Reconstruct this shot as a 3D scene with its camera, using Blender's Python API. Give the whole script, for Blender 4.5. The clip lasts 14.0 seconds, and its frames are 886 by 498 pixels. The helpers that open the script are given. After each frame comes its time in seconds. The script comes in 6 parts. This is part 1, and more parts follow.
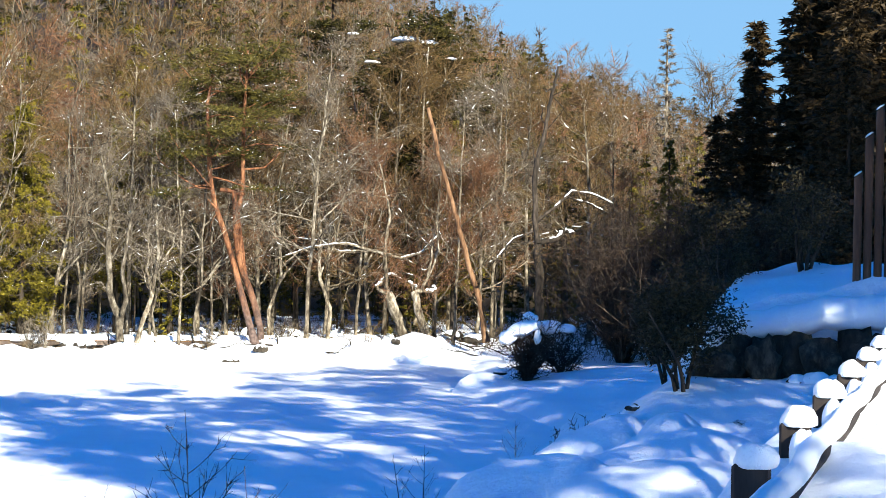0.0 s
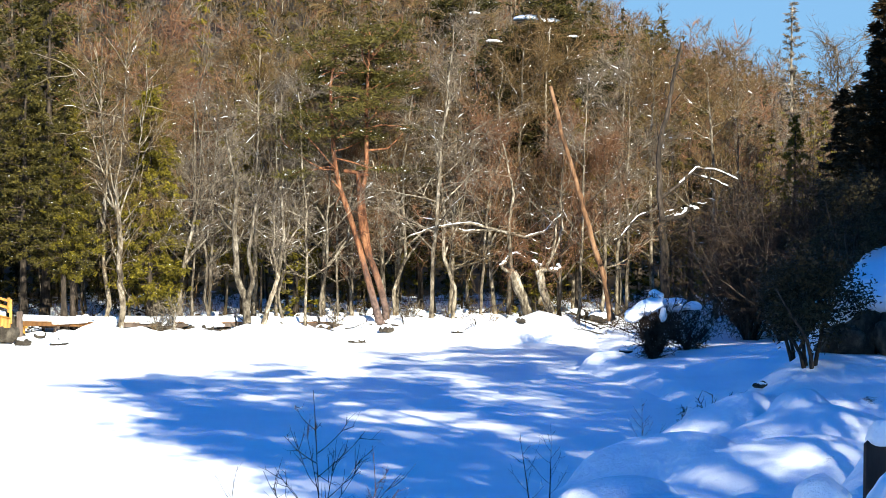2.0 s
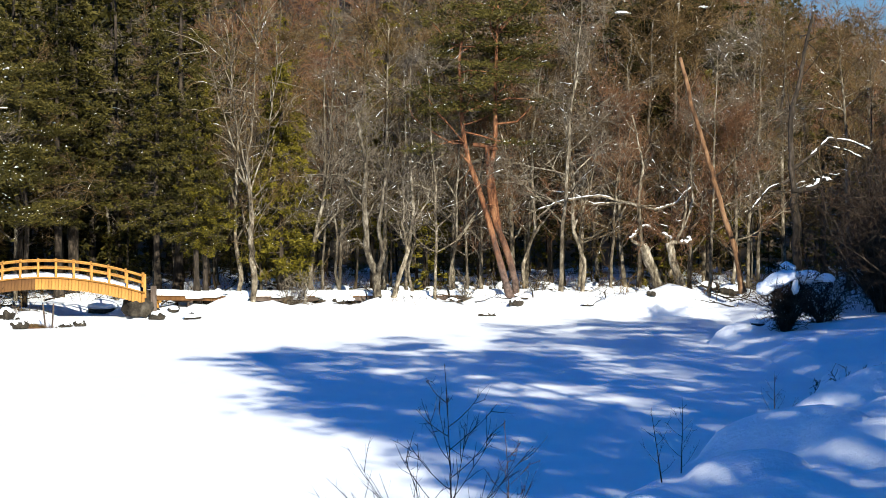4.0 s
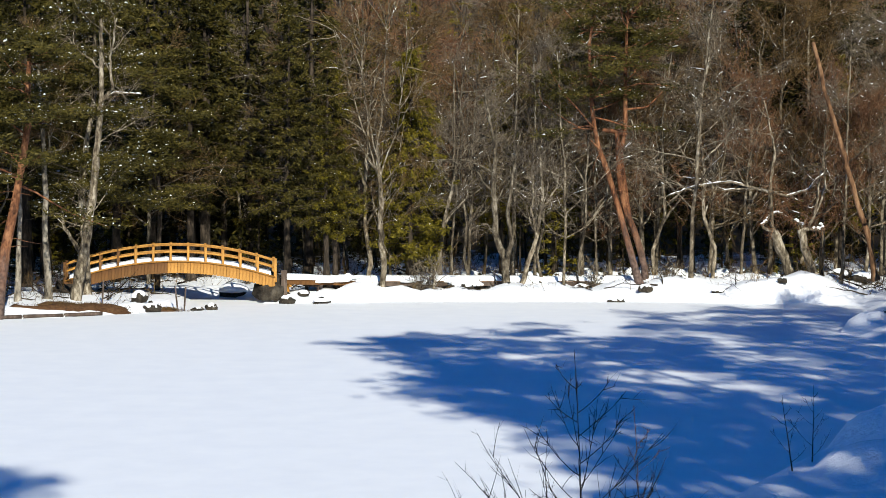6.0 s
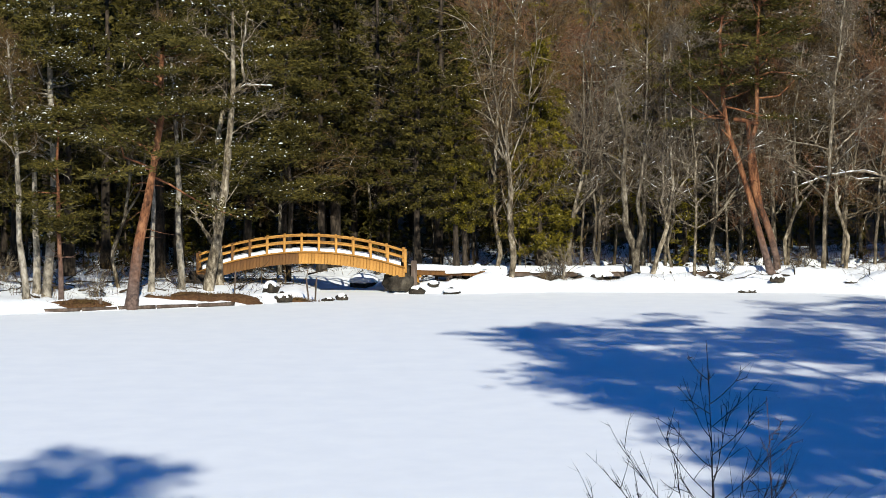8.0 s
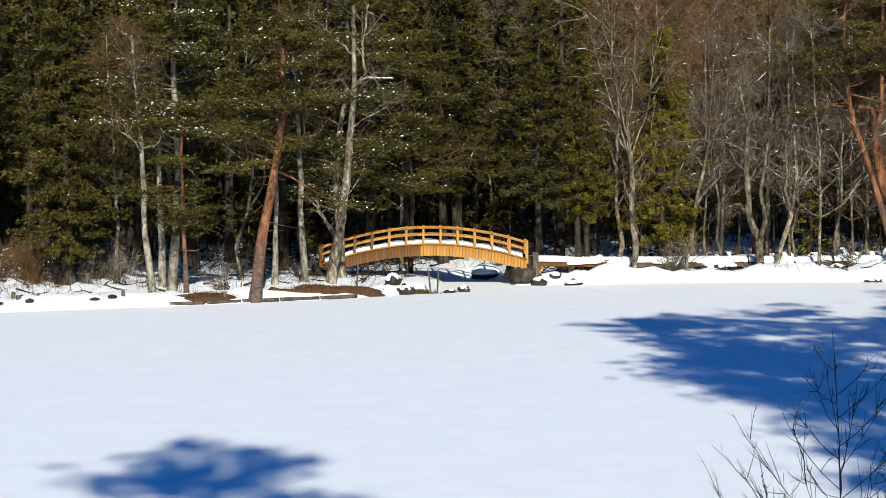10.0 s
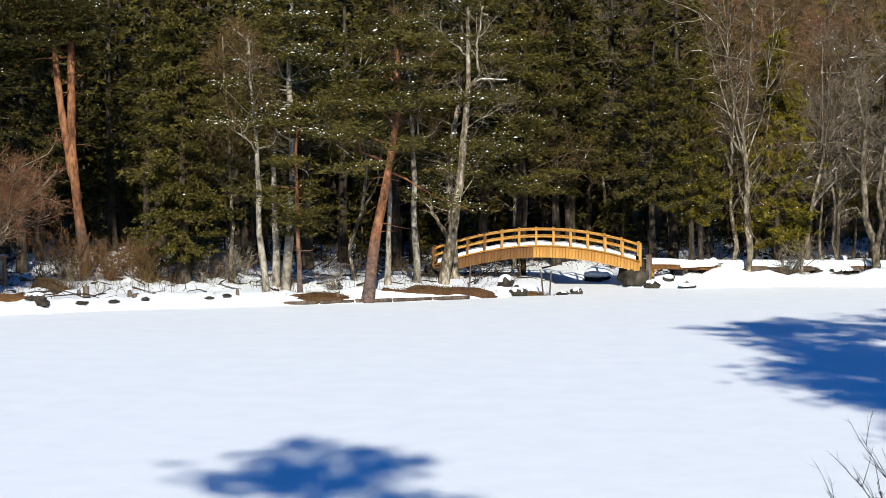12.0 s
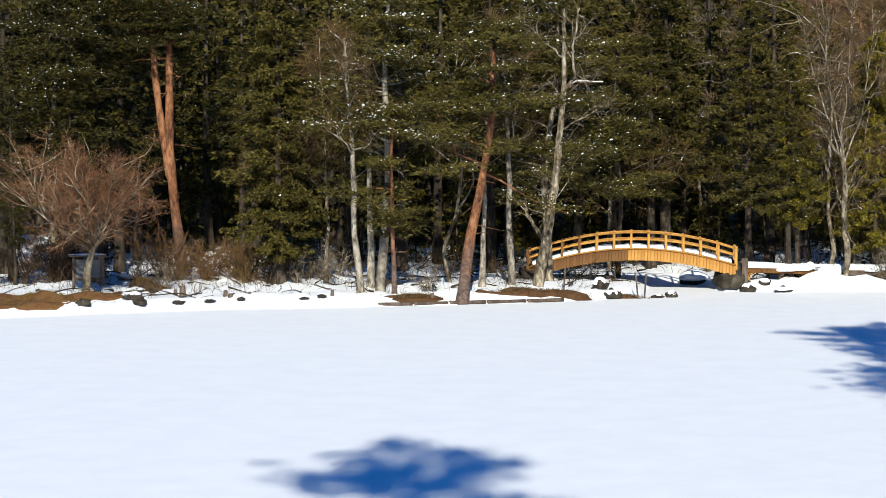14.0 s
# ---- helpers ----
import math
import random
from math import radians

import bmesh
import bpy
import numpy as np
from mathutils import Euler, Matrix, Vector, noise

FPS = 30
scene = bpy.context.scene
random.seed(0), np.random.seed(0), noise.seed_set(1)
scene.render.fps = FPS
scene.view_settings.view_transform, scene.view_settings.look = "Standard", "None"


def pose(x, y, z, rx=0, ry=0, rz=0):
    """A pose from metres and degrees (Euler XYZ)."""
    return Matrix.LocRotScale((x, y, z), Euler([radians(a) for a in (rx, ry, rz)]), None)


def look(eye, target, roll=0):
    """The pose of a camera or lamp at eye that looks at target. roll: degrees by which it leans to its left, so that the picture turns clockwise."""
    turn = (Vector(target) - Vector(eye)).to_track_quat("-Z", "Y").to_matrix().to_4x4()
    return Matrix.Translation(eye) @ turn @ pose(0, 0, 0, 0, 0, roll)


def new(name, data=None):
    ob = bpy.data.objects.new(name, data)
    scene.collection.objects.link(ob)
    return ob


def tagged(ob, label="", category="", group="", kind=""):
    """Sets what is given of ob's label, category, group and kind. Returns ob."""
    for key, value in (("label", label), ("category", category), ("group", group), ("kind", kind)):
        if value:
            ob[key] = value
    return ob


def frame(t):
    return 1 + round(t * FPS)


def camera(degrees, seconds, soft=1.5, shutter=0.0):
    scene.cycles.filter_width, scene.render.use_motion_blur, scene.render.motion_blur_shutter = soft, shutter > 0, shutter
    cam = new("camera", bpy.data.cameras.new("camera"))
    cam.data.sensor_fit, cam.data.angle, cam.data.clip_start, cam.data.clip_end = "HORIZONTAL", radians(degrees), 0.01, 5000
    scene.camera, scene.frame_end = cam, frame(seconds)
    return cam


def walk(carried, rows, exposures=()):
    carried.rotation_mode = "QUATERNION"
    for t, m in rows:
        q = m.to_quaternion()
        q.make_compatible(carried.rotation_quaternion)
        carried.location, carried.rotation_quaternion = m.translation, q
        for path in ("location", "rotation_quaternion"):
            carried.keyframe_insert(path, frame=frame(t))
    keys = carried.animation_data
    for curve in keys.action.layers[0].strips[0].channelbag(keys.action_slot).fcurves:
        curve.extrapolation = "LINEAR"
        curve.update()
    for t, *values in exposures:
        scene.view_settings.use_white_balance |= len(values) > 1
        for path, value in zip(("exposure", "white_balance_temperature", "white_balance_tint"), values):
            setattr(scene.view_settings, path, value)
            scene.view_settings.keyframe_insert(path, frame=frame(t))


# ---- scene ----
cam = camera(25.0, 14.0, soft=0.6)

# time, yaw, pitch, roll of a hand-held turn; the lens swings on an arm of 15 cm
TURN = [
    (0.0, -12.77, -0.56, -1.07), (0.5, -11.88, -0.71, -0.87), (1.0, -10.97, -0.89, -0.70), (1.5, -10.16, -1.04, -0.48),
    (2.0, -9.23, -1.20, -0.34), (2.5, -8.60, -1.33, -0.34), (3.0, -7.65, -1.54, -0.20),
    (5.5, -2.65, -2.36, 0.05), (6.0, -1.84, -2.39, -0.07), (6.5, -1.04, -2.44, -0.19), (7.0, 0.0, -2.53, 0.0),
    (7.5, 0.98, -2.60, 0.18), (8.0, 1.86, -2.66, 0.17),
    (10.5, 6.26, -2.90, 0.77), (11.0, 7.19, -2.87, 0.69), (11.5, 7.89, -2.82, 0.58), (12.0, 8.56, -2.80, 0.46),
    (12.5, 9.12, -2.76, 0.41), (13.0, 9.84, -2.74, 0.40), (13.5, 10.49, -2.73, 0.33), (14.0, 11.28, -2.73, 0.22)]
EYE_Z = 6.0
ROWS = [(t, pose(-0.15 * math.sin(radians(a)), 0.15 * math.cos(radians(a)) - 0.15, EYE_Z, 90 + p, r, a)) for t, a, p, r in TURN]
walk(cam, ROWS, exposures=[(0.0, 1.52), (3.0, 1.22), (5.4, 0.38), (8.0, 0.31), (10.5, 0.33), (12.0, 0.42), (14.0, 0.44)])

# ---- light: clear winter sun from behind and to the right ----
SUN_ELEV, SHADE_TURN = 27.0, 12.0        # shadows run 12 degrees to the left of straight ahead
shade_dir = Vector((-math.sin(radians(SHADE_TURN)), math.cos(radians(SHADE_TURN)), 0))
sun_at = Vector((-shade_dir.x * math.cos(radians(SUN_ELEV)), -shade_dir.y * math.cos(radians(SUN_ELEV)), math.sin(radians(SUN_ELEV))))
sun_data = bpy.data.lights.new("sun", "SUN")
sun_data.energy, sun_data.angle, sun_data.color = 5.0, radians(0.42), (1.0, 0.98, 0.86)
new("sun", sun_data).matrix_world = look(sun_at * 100, (0, 0, 0))

world = bpy.data.worlds.new("winter_sky")
scene.world = world
world.use_nodes = True
wn = world.node_tree
sky = wn.nodes.new("ShaderNodeTexSky")
sky.sky_type, sky.sun_disc = "NISHITA", False
sky.sun_elevation, sky.sun_rotation = radians(SUN_ELEV), math.atan2(sun_at.x, sun_at.y)
sky.altitude, sky.air_density, sky.dust_density, sky.ozone_density = 1500, 1.0, 0.1, 5.0
deep = wn.nodes.new("ShaderNodeMix")       # the deep blue of thin, dry winter air
deep.data_type, deep.blend_type = "RGBA", "MULTIPLY"
deep.inputs[0].default_value, deep.inputs[7].default_value = 1.0, (0.15, 0.89, 1.18, 1)
rich = wn.nodes.new("ShaderNodeHueSaturation")
rich.inputs["Saturation"].default_value = 1.22
wn.links.new(sky.outputs[0], rich.inputs["Color"])
wn.links.new(rich.outputs[0], deep.inputs[6])
# the air pales towards the horizon, all the way round
way_up, split, low_air, haze = (wn.nodes.new(k) for k in ("ShaderNodeTexCoord", "ShaderNodeSeparateXYZ", "ShaderNodeMapRange", "ShaderNodeMix"))
haze.data_type = "RGBA"
wn.links.new(way_up.outputs["Generated"], split.inputs[0])
wn.links.new(split.outputs["Z"], low_air.inputs[0])
low_air.inputs[1].default_value, low_air.inputs[2].default_value = 0.12, 0.3
low_air.inputs[3].default_value, low_air.inputs[4].default_value = 0.95, 0.0
wn.links.new(low_air.outputs[0], haze.inputs[0])
wn.links.new(deep.outputs[2], haze.inputs[6])
haze.inputs[7].default_value = (1.2, 2.3, 3.6, 1)
wn.links.new(haze.outputs[2], wn.nodes["Background"].inputs[0])
wn.nodes["Background"].inputs[1].default_value = 0.085


# ---- materials ----
def material(name, rough=0.8):
    m = bpy.data.materials.new(name)
    m.use_nodes = True
    b = m.node_tree.nodes["Principled BSDF"]
    b.inputs["Roughness"].default_value = rough
    b.inputs["Specular IOR Level"].default_value = 0.25
    return m, m.node_tree, b


def add(nt, kind, **values):
    n = nt.nodes.new(kind)
    for k, v in values.items():
        n.inputs[k].default_value = v
    return n


def ramp(nt, fac, stops):
    r = nt.nodes.new("ShaderNodeValToRGB")
    while len(r.color_ramp.elements) < len(stops):
        r.color_ramp.elements.new(0.5)
    for e, (p, c) in zip(r.color_ramp.elements, stops):
        e.position, e.color = p, (*c, 1)
    nt.links.new(fac, r.inputs[0])
    return r.outputs[0]


def bump(nt, b, height, strength, distance):
    n = add(nt, "ShaderNodeBump", Strength=strength, Distance=distance)
    nt.links.new(height, n.inputs["Height"])
    nt.links.new(n.outputs[0], b.inputs["Normal"])


def coords(nt, stretch=(1, 1, 1)):
    c, m = nt.nodes.new("ShaderNodeTexCoord"), nt.nodes.new("ShaderNodeMapping")
    m.inputs["Scale"].default_value = stretch
    nt.links.new(c.outputs["Object"], m.inputs[0])
    return m.outputs[0]


def grained(name, colours, scale, stretch=(1, 1, 1), rough=0.8, relief=0.6, depth=0.02, vary=0.0, spread=0.16):
    """A natural surface: coarse and fine noise over a few colours, with relief of the same grain."""
    m, nt, b = material(name, rough)
    v = coords(nt, stretch)
    n1 = add(nt, "ShaderNodeTexNoise", Scale=scale, Detail=6.0, Roughness=0.65)
    n2 = add(nt, "ShaderNodeTexNoise", Scale=scale * 0.17, Detail=3.0)
    for n in (n1, n2):
        nt.links.new(v, n.inputs["Vector"])
    mix = nt.nodes.new("ShaderNodeMath")
    mix.operation = "MULTIPLY_ADD"
    nt.links.new(n1.outputs[0], mix.inputs[0])
    mix.inputs[1].default_value = 0.6
    half = nt.nodes.new("ShaderNodeMath")
    half.operation = "MULTIPLY"
    nt.links.new(n2.outputs[0], half.inputs[0])
    half.inputs[1].default_value = 0.4
    nt.links.new(half.outputs[0], mix.inputs[2])
    lo, hi = 0.5 - spread, 0.5 + spread
    col = ramp(nt, mix.outputs[0], [(lo + (hi - lo) * i / (len(colours) - 1), c) for i, c in enumerate(colours)])
    if vary:
        info, hsv = nt.nodes.new("ShaderNodeObjectInfo"), nt.nodes.new("ShaderNodeHueSaturation")
        mr = add(nt, "ShaderNodeMapRange")
        mr.inputs[3].default_value, mr.inputs[4].default_value = 1 - vary, 1 + vary
        nt.links.new(info.outputs["Random"], mr.inputs[0])
        nt.links.new(mr.outputs[0], hsv.inputs["Value"])
        nt.links.new(col, hsv.inputs["Color"])
        col = hsv.outputs[0]
    nt.links.new(col, b.inputs["Base Color"])
    bump(nt, b, n1.outputs[0], relief, depth)
    return m


def leafy(name, colours, rough=0.6):
    """Foliage and twigs: every leaf or twig takes its own tone."""
    m, nt, b = material(name, rough)
    g = nt.nodes.new("ShaderNodeNewGeometry")
    n = add(nt, "ShaderNodeTexNoise", Scale=0.35, Detail=2.0)
    nt.links.new(g.outputs["Position"], n.inputs["Vector"])
    mx = nt.nodes.new("ShaderNodeMath")
    mx.operation = "MULTIPLY_ADD"
    nt.links.new(g.outputs["Random Per Island"], mx.inputs[0])
    mx.inputs[1].default_value = 0.55
    hf = nt.nodes.new("ShaderNodeMath")
    hf.operation = "MULTIPLY"
    nt.links.new(n.outputs[0], hf.inputs[0])
    hf.inputs[1].default_value = 0.45
    nt.links.new(hf.outputs[0], mx.inputs[2])
    col = ramp(nt, mx.outputs[0], [(0.15 + 0.65 * i / (len(colours) - 1), c) for i, c in enumerate(colours)])
    nt.links.new(col, b.inputs["Base Color"])
    b.inputs["Specular IOR Level"].default_value = 0.12
    return m


def snow_material(name, fine=1.0):
    m, nt, b = material(name, 0.55)
    v = coords(nt)
    n1 = add(nt, "ShaderNodeTexNoise", Scale=0.9, Detail=5.0, Roughness=0.6)
    n2 = add(nt, "ShaderNodeTexNoise", Scale=24.0, Detail=3.0)
    for n in (n1, n2):
        nt.links.new(v, n.inputs["Vector"])
    col = ramp(nt, n1.outputs[0], [(0.3, (0.87, 0.885, 0.90)), (0.7, (0.93, 0.94, 0.94))])
    nt.links.new(col, b.inputs["Base Color"])
    mixh = nt.nodes.new("ShaderNodeMath")
    mixh.operation = "MULTIPLY_ADD"
    nt.links.new(n2.outputs[0], mixh.inputs[0])
    mixh.inputs[1].default_value = 0.08
    nt.links.new(n1.outputs[0], mixh.inputs[2])
    bump(nt, b, mixh.outputs[0], 0.5 * fine, 0.12)
    return m


SNOW = snow_material("snow")
POND_SNOW = snow_material("pond_snow", 0.05)
BARK_GREY = grained("grey_bark", [(0.022, 0.016, 0.010), (0.08, 0.062, 0.040), (0.17, 0.138, 0.095), (0.33, 0.285, 0.215)], 7.0, (1, 1, 0.5), 0.9, 0.9, 0.03, 0.35, spread=0.10)
BARK_DARK = grained("dark_bark", [(0.012, 0.009, 0.006), (0.032, 0.023, 0.015), (0.075, 0.056, 0.04)], 8.0, (1, 1, 0.3), 0.9, spread=0.10)
BARK_PALE = grained("pale_blotched_bark", [(0.05, 0.042, 0.032), (0.17, 0.145, 0.11), (0.27, 0.235, 0.185), (0.40, 0.36, 0.295)], 5.0, (1, 1, 0.6), 0.9, 0.9, 0.03, 0.15, spread=0.10)
BARK_RED = grained("red_pine_bark", [(0.035, 0.014, 0.007), (0.15, 0.058, 0.024), (0.29, 0.135, 0.062)], 6.0, (1, 1, 0.4), 0.85, spread=0.10)


def pine_bark(m):
    """Plated grey-brown bark on the butt of the trunk, that gives way to thin orange bark higher up."""
    nt, b = m.node_tree, m.node_tree.nodes["Principled BSDF"]
    orange = b.inputs["Base Color"].links[0].from_socket
    c = nt.nodes.new("ShaderNodeTexCoord")
    sep = nt.nodes.new("ShaderNodeSeparateXYZ")
    nt.links.new(c.outputs["Object"], sep.inputs[0])
    n = add(nt, "ShaderNodeTexNoise", Scale=2.0, Detail=4.0)
    nt.links.new(c.outputs["Object"], n.inputs["Vector"])
    up = nt.nodes.new("ShaderNodeMath")
    up.operation = "MULTIPLY_ADD"
    nt.links.new(n.outputs[0], up.inputs[0])
    up.inputs[1].default_value = 2.5
    nt.links.new(sep.outputs["Z"], up.inputs[2])
    mr = add(nt, "ShaderNodeMapRange")
    mr.inputs[1].default_value, mr.inputs[2].default_value = 2.0, 4.6
    nt.links.new(up.outputs[0], mr.inputs[0])
    n2 = add(nt, "ShaderNodeTexNoise", Scale=7.0, Detail=5.0)
    nt.links.new(c.outputs["Object"], n2.inputs["Vector"])
    butt = ramp(nt, n2.outputs[0], [(0.35, (0.045, 0.030, 0.024)), (0.65, (0.15, 0.10, 0.08))])
    mix = nt.nodes.new("ShaderNodeMix")
    mix.data_type = "RGBA"
    nt.links.new(mr.outputs[0], mix.inputs[0])
    nt.links.new(butt, mix.inputs[6])
    nt.links.new(orange, mix.inputs[7])
    nt.links.new(mix.outputs[2], b.inputs["Base Color"])


pine_bark(BARK_RED)
TWIG_BROWN = leafy("brown_twigs", [(0.032, 0.018, 0.007), (0.088, 0.052, 0.019), (0.165, 0.104, 0.041)])
TWIG_RED = leafy("reddish_twigs", [(0.06, 0.026, 0.012), (0.145, 0.067, 0.032), (0.23, 0.122, 0.064)])
TWIG_GREY = leafy("grey_twigs", [(0.045, 0.033, 0.022), (0.115, 0.088, 0.061), (0.24, 0.195, 0.145)])
# Dark twigs, toned down further to carry the thicket's shade in their colour.
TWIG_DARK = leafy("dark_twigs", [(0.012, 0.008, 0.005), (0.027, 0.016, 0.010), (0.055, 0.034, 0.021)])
NEEDLE = leafy("olive_needles", [(0.016, 0.0145, 0.003), (0.047, 0.039, 0.007), (0.098, 0.076, 0.016)])
NEEDLE_YEL = leafy("yellow_green_needles", [(0.034, 0.029, 0.003), (0.092, 0.074, 0.007), (0.165, 0.128, 0.013)])
NEEDLE_DARK = leafy("dark_needles", [(0.007, 0.007, 0.0015), (0.022, 0.019, 0.003), (0.055, 0.043, 0.007)])
CEDAR_BROWN = leafy("bronzed_cedar_needles", [(0.010, 0.007, 0.003), (0.028, 0.018, 0.007), (0.07, 0.042, 0.016)])
# Leaves dark of their own, and darkened again for the shade over them.
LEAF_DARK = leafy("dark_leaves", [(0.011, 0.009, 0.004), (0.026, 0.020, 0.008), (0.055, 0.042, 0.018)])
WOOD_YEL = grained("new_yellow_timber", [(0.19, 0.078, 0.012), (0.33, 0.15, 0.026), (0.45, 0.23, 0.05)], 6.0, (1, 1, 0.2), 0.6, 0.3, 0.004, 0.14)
# Brown timber; on the bridge's left half the tone also stands for tree shade.
WOOD_BROWN = grained("brown_timber", [(0.045, 0.018, 0.005), (0.105, 0.044, 0.011), (0.165, 0.078, 0.021)], 6.0, (1, 1, 0.2), 0.7, 0.3, 0.004, 0.14)
WOOD_OLD = grained("weathered_timber", [(0.03, 0.02, 0.014), (0.085, 0.06, 0.045), (0.17, 0.13, 0.10)], 12.0, (1, 1, 0.2), 0.85, 0.4, 0.006, 0.15)
WOOD_LOG = grained("varnished_log", [(0.035, 0.016, 0.009), (0.09, 0.04, 0.02), (0.16, 0.085, 0.045)], 5.0, (1, 1, 0.15), 0.6, 0.3, 0.006, 0.12)
WOOD_DARK = grained("dark_wet_timber", [(0.012, 0.009, 0.007), (0.03, 0.022, 0.018), (0.06, 0.045, 0.036)], 12.0, (1, 1, 0.2), 0.8, 0.4, 0.006, 0.1)
ROCK = grained("dark_rock", [(0.010, 0.008, 0.006), (0.034, 0.027, 0.019), (0.10, 0.083, 0.06)], 3.0, (1, 1, 1), 0.85, 0.9, 0.08, 0.2)
BARK_POLE = grained("dry_pole_bark", [(0.05, 0.025, 0.012), (0.14, 0.07, 0.032), (0.24, 0.135, 0.07)], 6.0, (1, 1, 0.4), 0.9, spread=0.10)
LITTER = grained("dark_litter", [(0.012, 0.007, 0.004), (0.045, 0.024, 0.011), (0.09, 0.055, 0.025)], 14.0, (1, 1, 1), 0.95, 0.9, 0.05)
LITTER_RED = grained("red_brown_litter", [(0.025, 0.012, 0.006), (0.085, 0.040, 0.016), (0.13, 0.07, 0.03)], 12.0, (1, 1, 1), 0.95, 0.9, 0.05)
GRASS_DRY = grained("dry_turf", [(0.04, 0.018, 0.008), (0.13, 0.055, 0.020), (0.17, 0.085, 0.03), (0.12, 0.10, 0.02)], 13.0, (1, 1, 1), 0.95, 0.9, 0.05)
BOARD_GREY = grained("faded_notice_sheet", [(0.05, 0.053, 0.055), (0.095, 0.10, 0.10), (0.16, 0.165, 0.165)], 2.0, (1, 1, 1), 0.5, 0.1, 0.002)


# ---- mesh tools ----
class Geo:
    """Triangles gathered as arrays, each with a material slot."""

    def __init__(self):
        self.v, self.f, self.m, self.n = [], [], [], 0

    def put(self, v, f, m=0):
        v, f = np.asarray(v, dtype=np.float64).reshape(-1, 3), np.asarray(f, dtype=np.int64).reshape(-1, 3)
        if len(v):
            self.v.append(v)
            self.f.append(f + self.n)
            self.m.append(np.full(len(f), m, dtype=np.int32))
            self.n += len(v)

    def arrays(self):
        return np.concatenate(self.v), np.concatenate(self.f), np.concatenate(self.m)

    def tube(self, pts, radii, sides=6, m=0, close=True):
        pts = np.asarray(pts, dtype=float)
        n = len(pts)
        d = np.gradient(pts, axis=0)
        d /= np.linalg.norm(d, axis=1)[:, None] + 1e-9
        ref = np.where(np.abs(d[:, 2:3]) > 0.9, np.array([[1.0, 0, 0]]), np.array([[0, 0, 1.0]]))
        a = np.cross(d, ref)
        a /= np.linalg.norm(a, axis=1)[:, None] + 1e-9
        b = np.cross(d, a)
        ang = np.arange(sides) * 2 * np.pi / sides
        r = np.asarray(radii, dtype=float)[:, None, None]
        ring = pts[:, None] + r * (np.cos(ang)[None, :, None] * a[:, None] + np.sin(ang)[None, :, None] * b[:, None])
        i, j = np.meshgrid(np.arange(n - 1), np.arange(sides), indexing="ij")
        k = (j + 1) % sides
        p, q, s, t = i * sides + j, i * sides + k, (i + 1) * sides + k, (i + 1) * sides + j
        f = np.concatenate([np.stack([p, q, s], -1).reshape(-1, 3), np.stack([p, s, t], -1).reshape(-1, 3)])
        v = ring.reshape(-1, 3)
        if close:
            v = np.concatenate([v, pts[-1:]])
            e = (n - 1) * sides
            f = np.concatenate([f, [[e + x, e + (x + 1) % sides, n * sides] for x in range(sides)]])
        self.put(v, f, m)

    def blades(self, start, way, width, rng, m=0):
        """Thin pointed blades (twigs, needles): one triangle each, turned at random about its length."""
        start, way = np.asarray(start), np.asarray(way)
        n = len(start)
        if n == 0:
            return
        side = np.cross(way, rng.normal(size=(n, 3)))
        side /= np.linalg.norm(side, axis=1)[:, None] + 1e-9
        side *= np.asarray(width).reshape(-1, 1) / 2
        v = np.stack([start - side, start + side, start + way], 1).reshape(-1, 3)
        self.put(v, np.arange(3 * n).reshape(-1, 3), m)

    def pads(self, start, size, rng, m=0):
        """Little caps of snow: low, long three-sided pyramids that lie level on a bough."""
        n = len(start)
        if n == 0:
            return
        size = np.asarray(size).reshape(-1)
        long = rng.uniform(0.6, 1.7, n)
        a0, b0 = rng.uniform(0, 6.28, n), rng.uniform(0, 6.28, n)
        vs = []
        for k in range(3):
            a = a0 + k * 2.094
            u, w = np.cos(a) * size * long, np.sin(a) * size * 0.6
            vs.append(start + np.stack([u * np.cos(b0) - w * np.sin(b0), u * np.sin(b0) + w * np.cos(b0), rng.uniform(-0.6, 0.2, n) * size], 1))
        vs.append(start + np.stack([0 * size, 0 * size, 0.4 * size], 1))
        v = np.stack(vs, 1).reshape(-1, 3)
        b = np.arange(n)[:, None] * 4
        f = np.concatenate([b + np.array([[0, 1, 3]]), b + np.array([[1, 2, 3]]), b + np.array([[2, 0, 3]])])
        self.put(v, f, m)


def mesh_of(name, v, f, mats, idx=None, smooth=False):
    me = bpy.data.meshes.new(name)
    v, f = np.asarray(v, dtype=np.float32), np.asarray(f, dtype=np.int32)
    k = f.shape[1]
    me.vertices.add(len(v))
    me.vertices.foreach_set("co", v.ravel())
    me.loops.add(f.size)
    me.loops.foreach_set("vertex_index", f.ravel())
    me.polygons.add(len(f))
    me.polygons.foreach_set("loop_start", np.arange(0, f.size, k, dtype=np.int32))
    if smooth:
        me.polygons.foreach_set("use_smooth", np.ones(len(f), dtype=bool))
    for mt in mats:
        me.materials.append(mt)
    if idx is not None:
        me.polygons.foreach_set("material_index", np.asarray(idx, dtype=np.int32))
    me.update(calc_edges=True)
    me.validate()
    return me


def geo_mesh(name, g, mats, smooth=False):
    v, f, m = g.arrays()
    return mesh_of(name, v, f, mats, m, smooth)


def part(name, bm, mat, parent=None, label=""):
    me = bpy.data.meshes.new(name)
    bm.to_mesh(me)
    bm.free()
    me.materials.append(mat)
    ob = new(name, me)
    ob.parent = parent
    return tagged(ob, label)


def child(name, me, parent, label=""):
    ob = new(name, me)
    ob.parent = parent
    return tagged(ob, label)


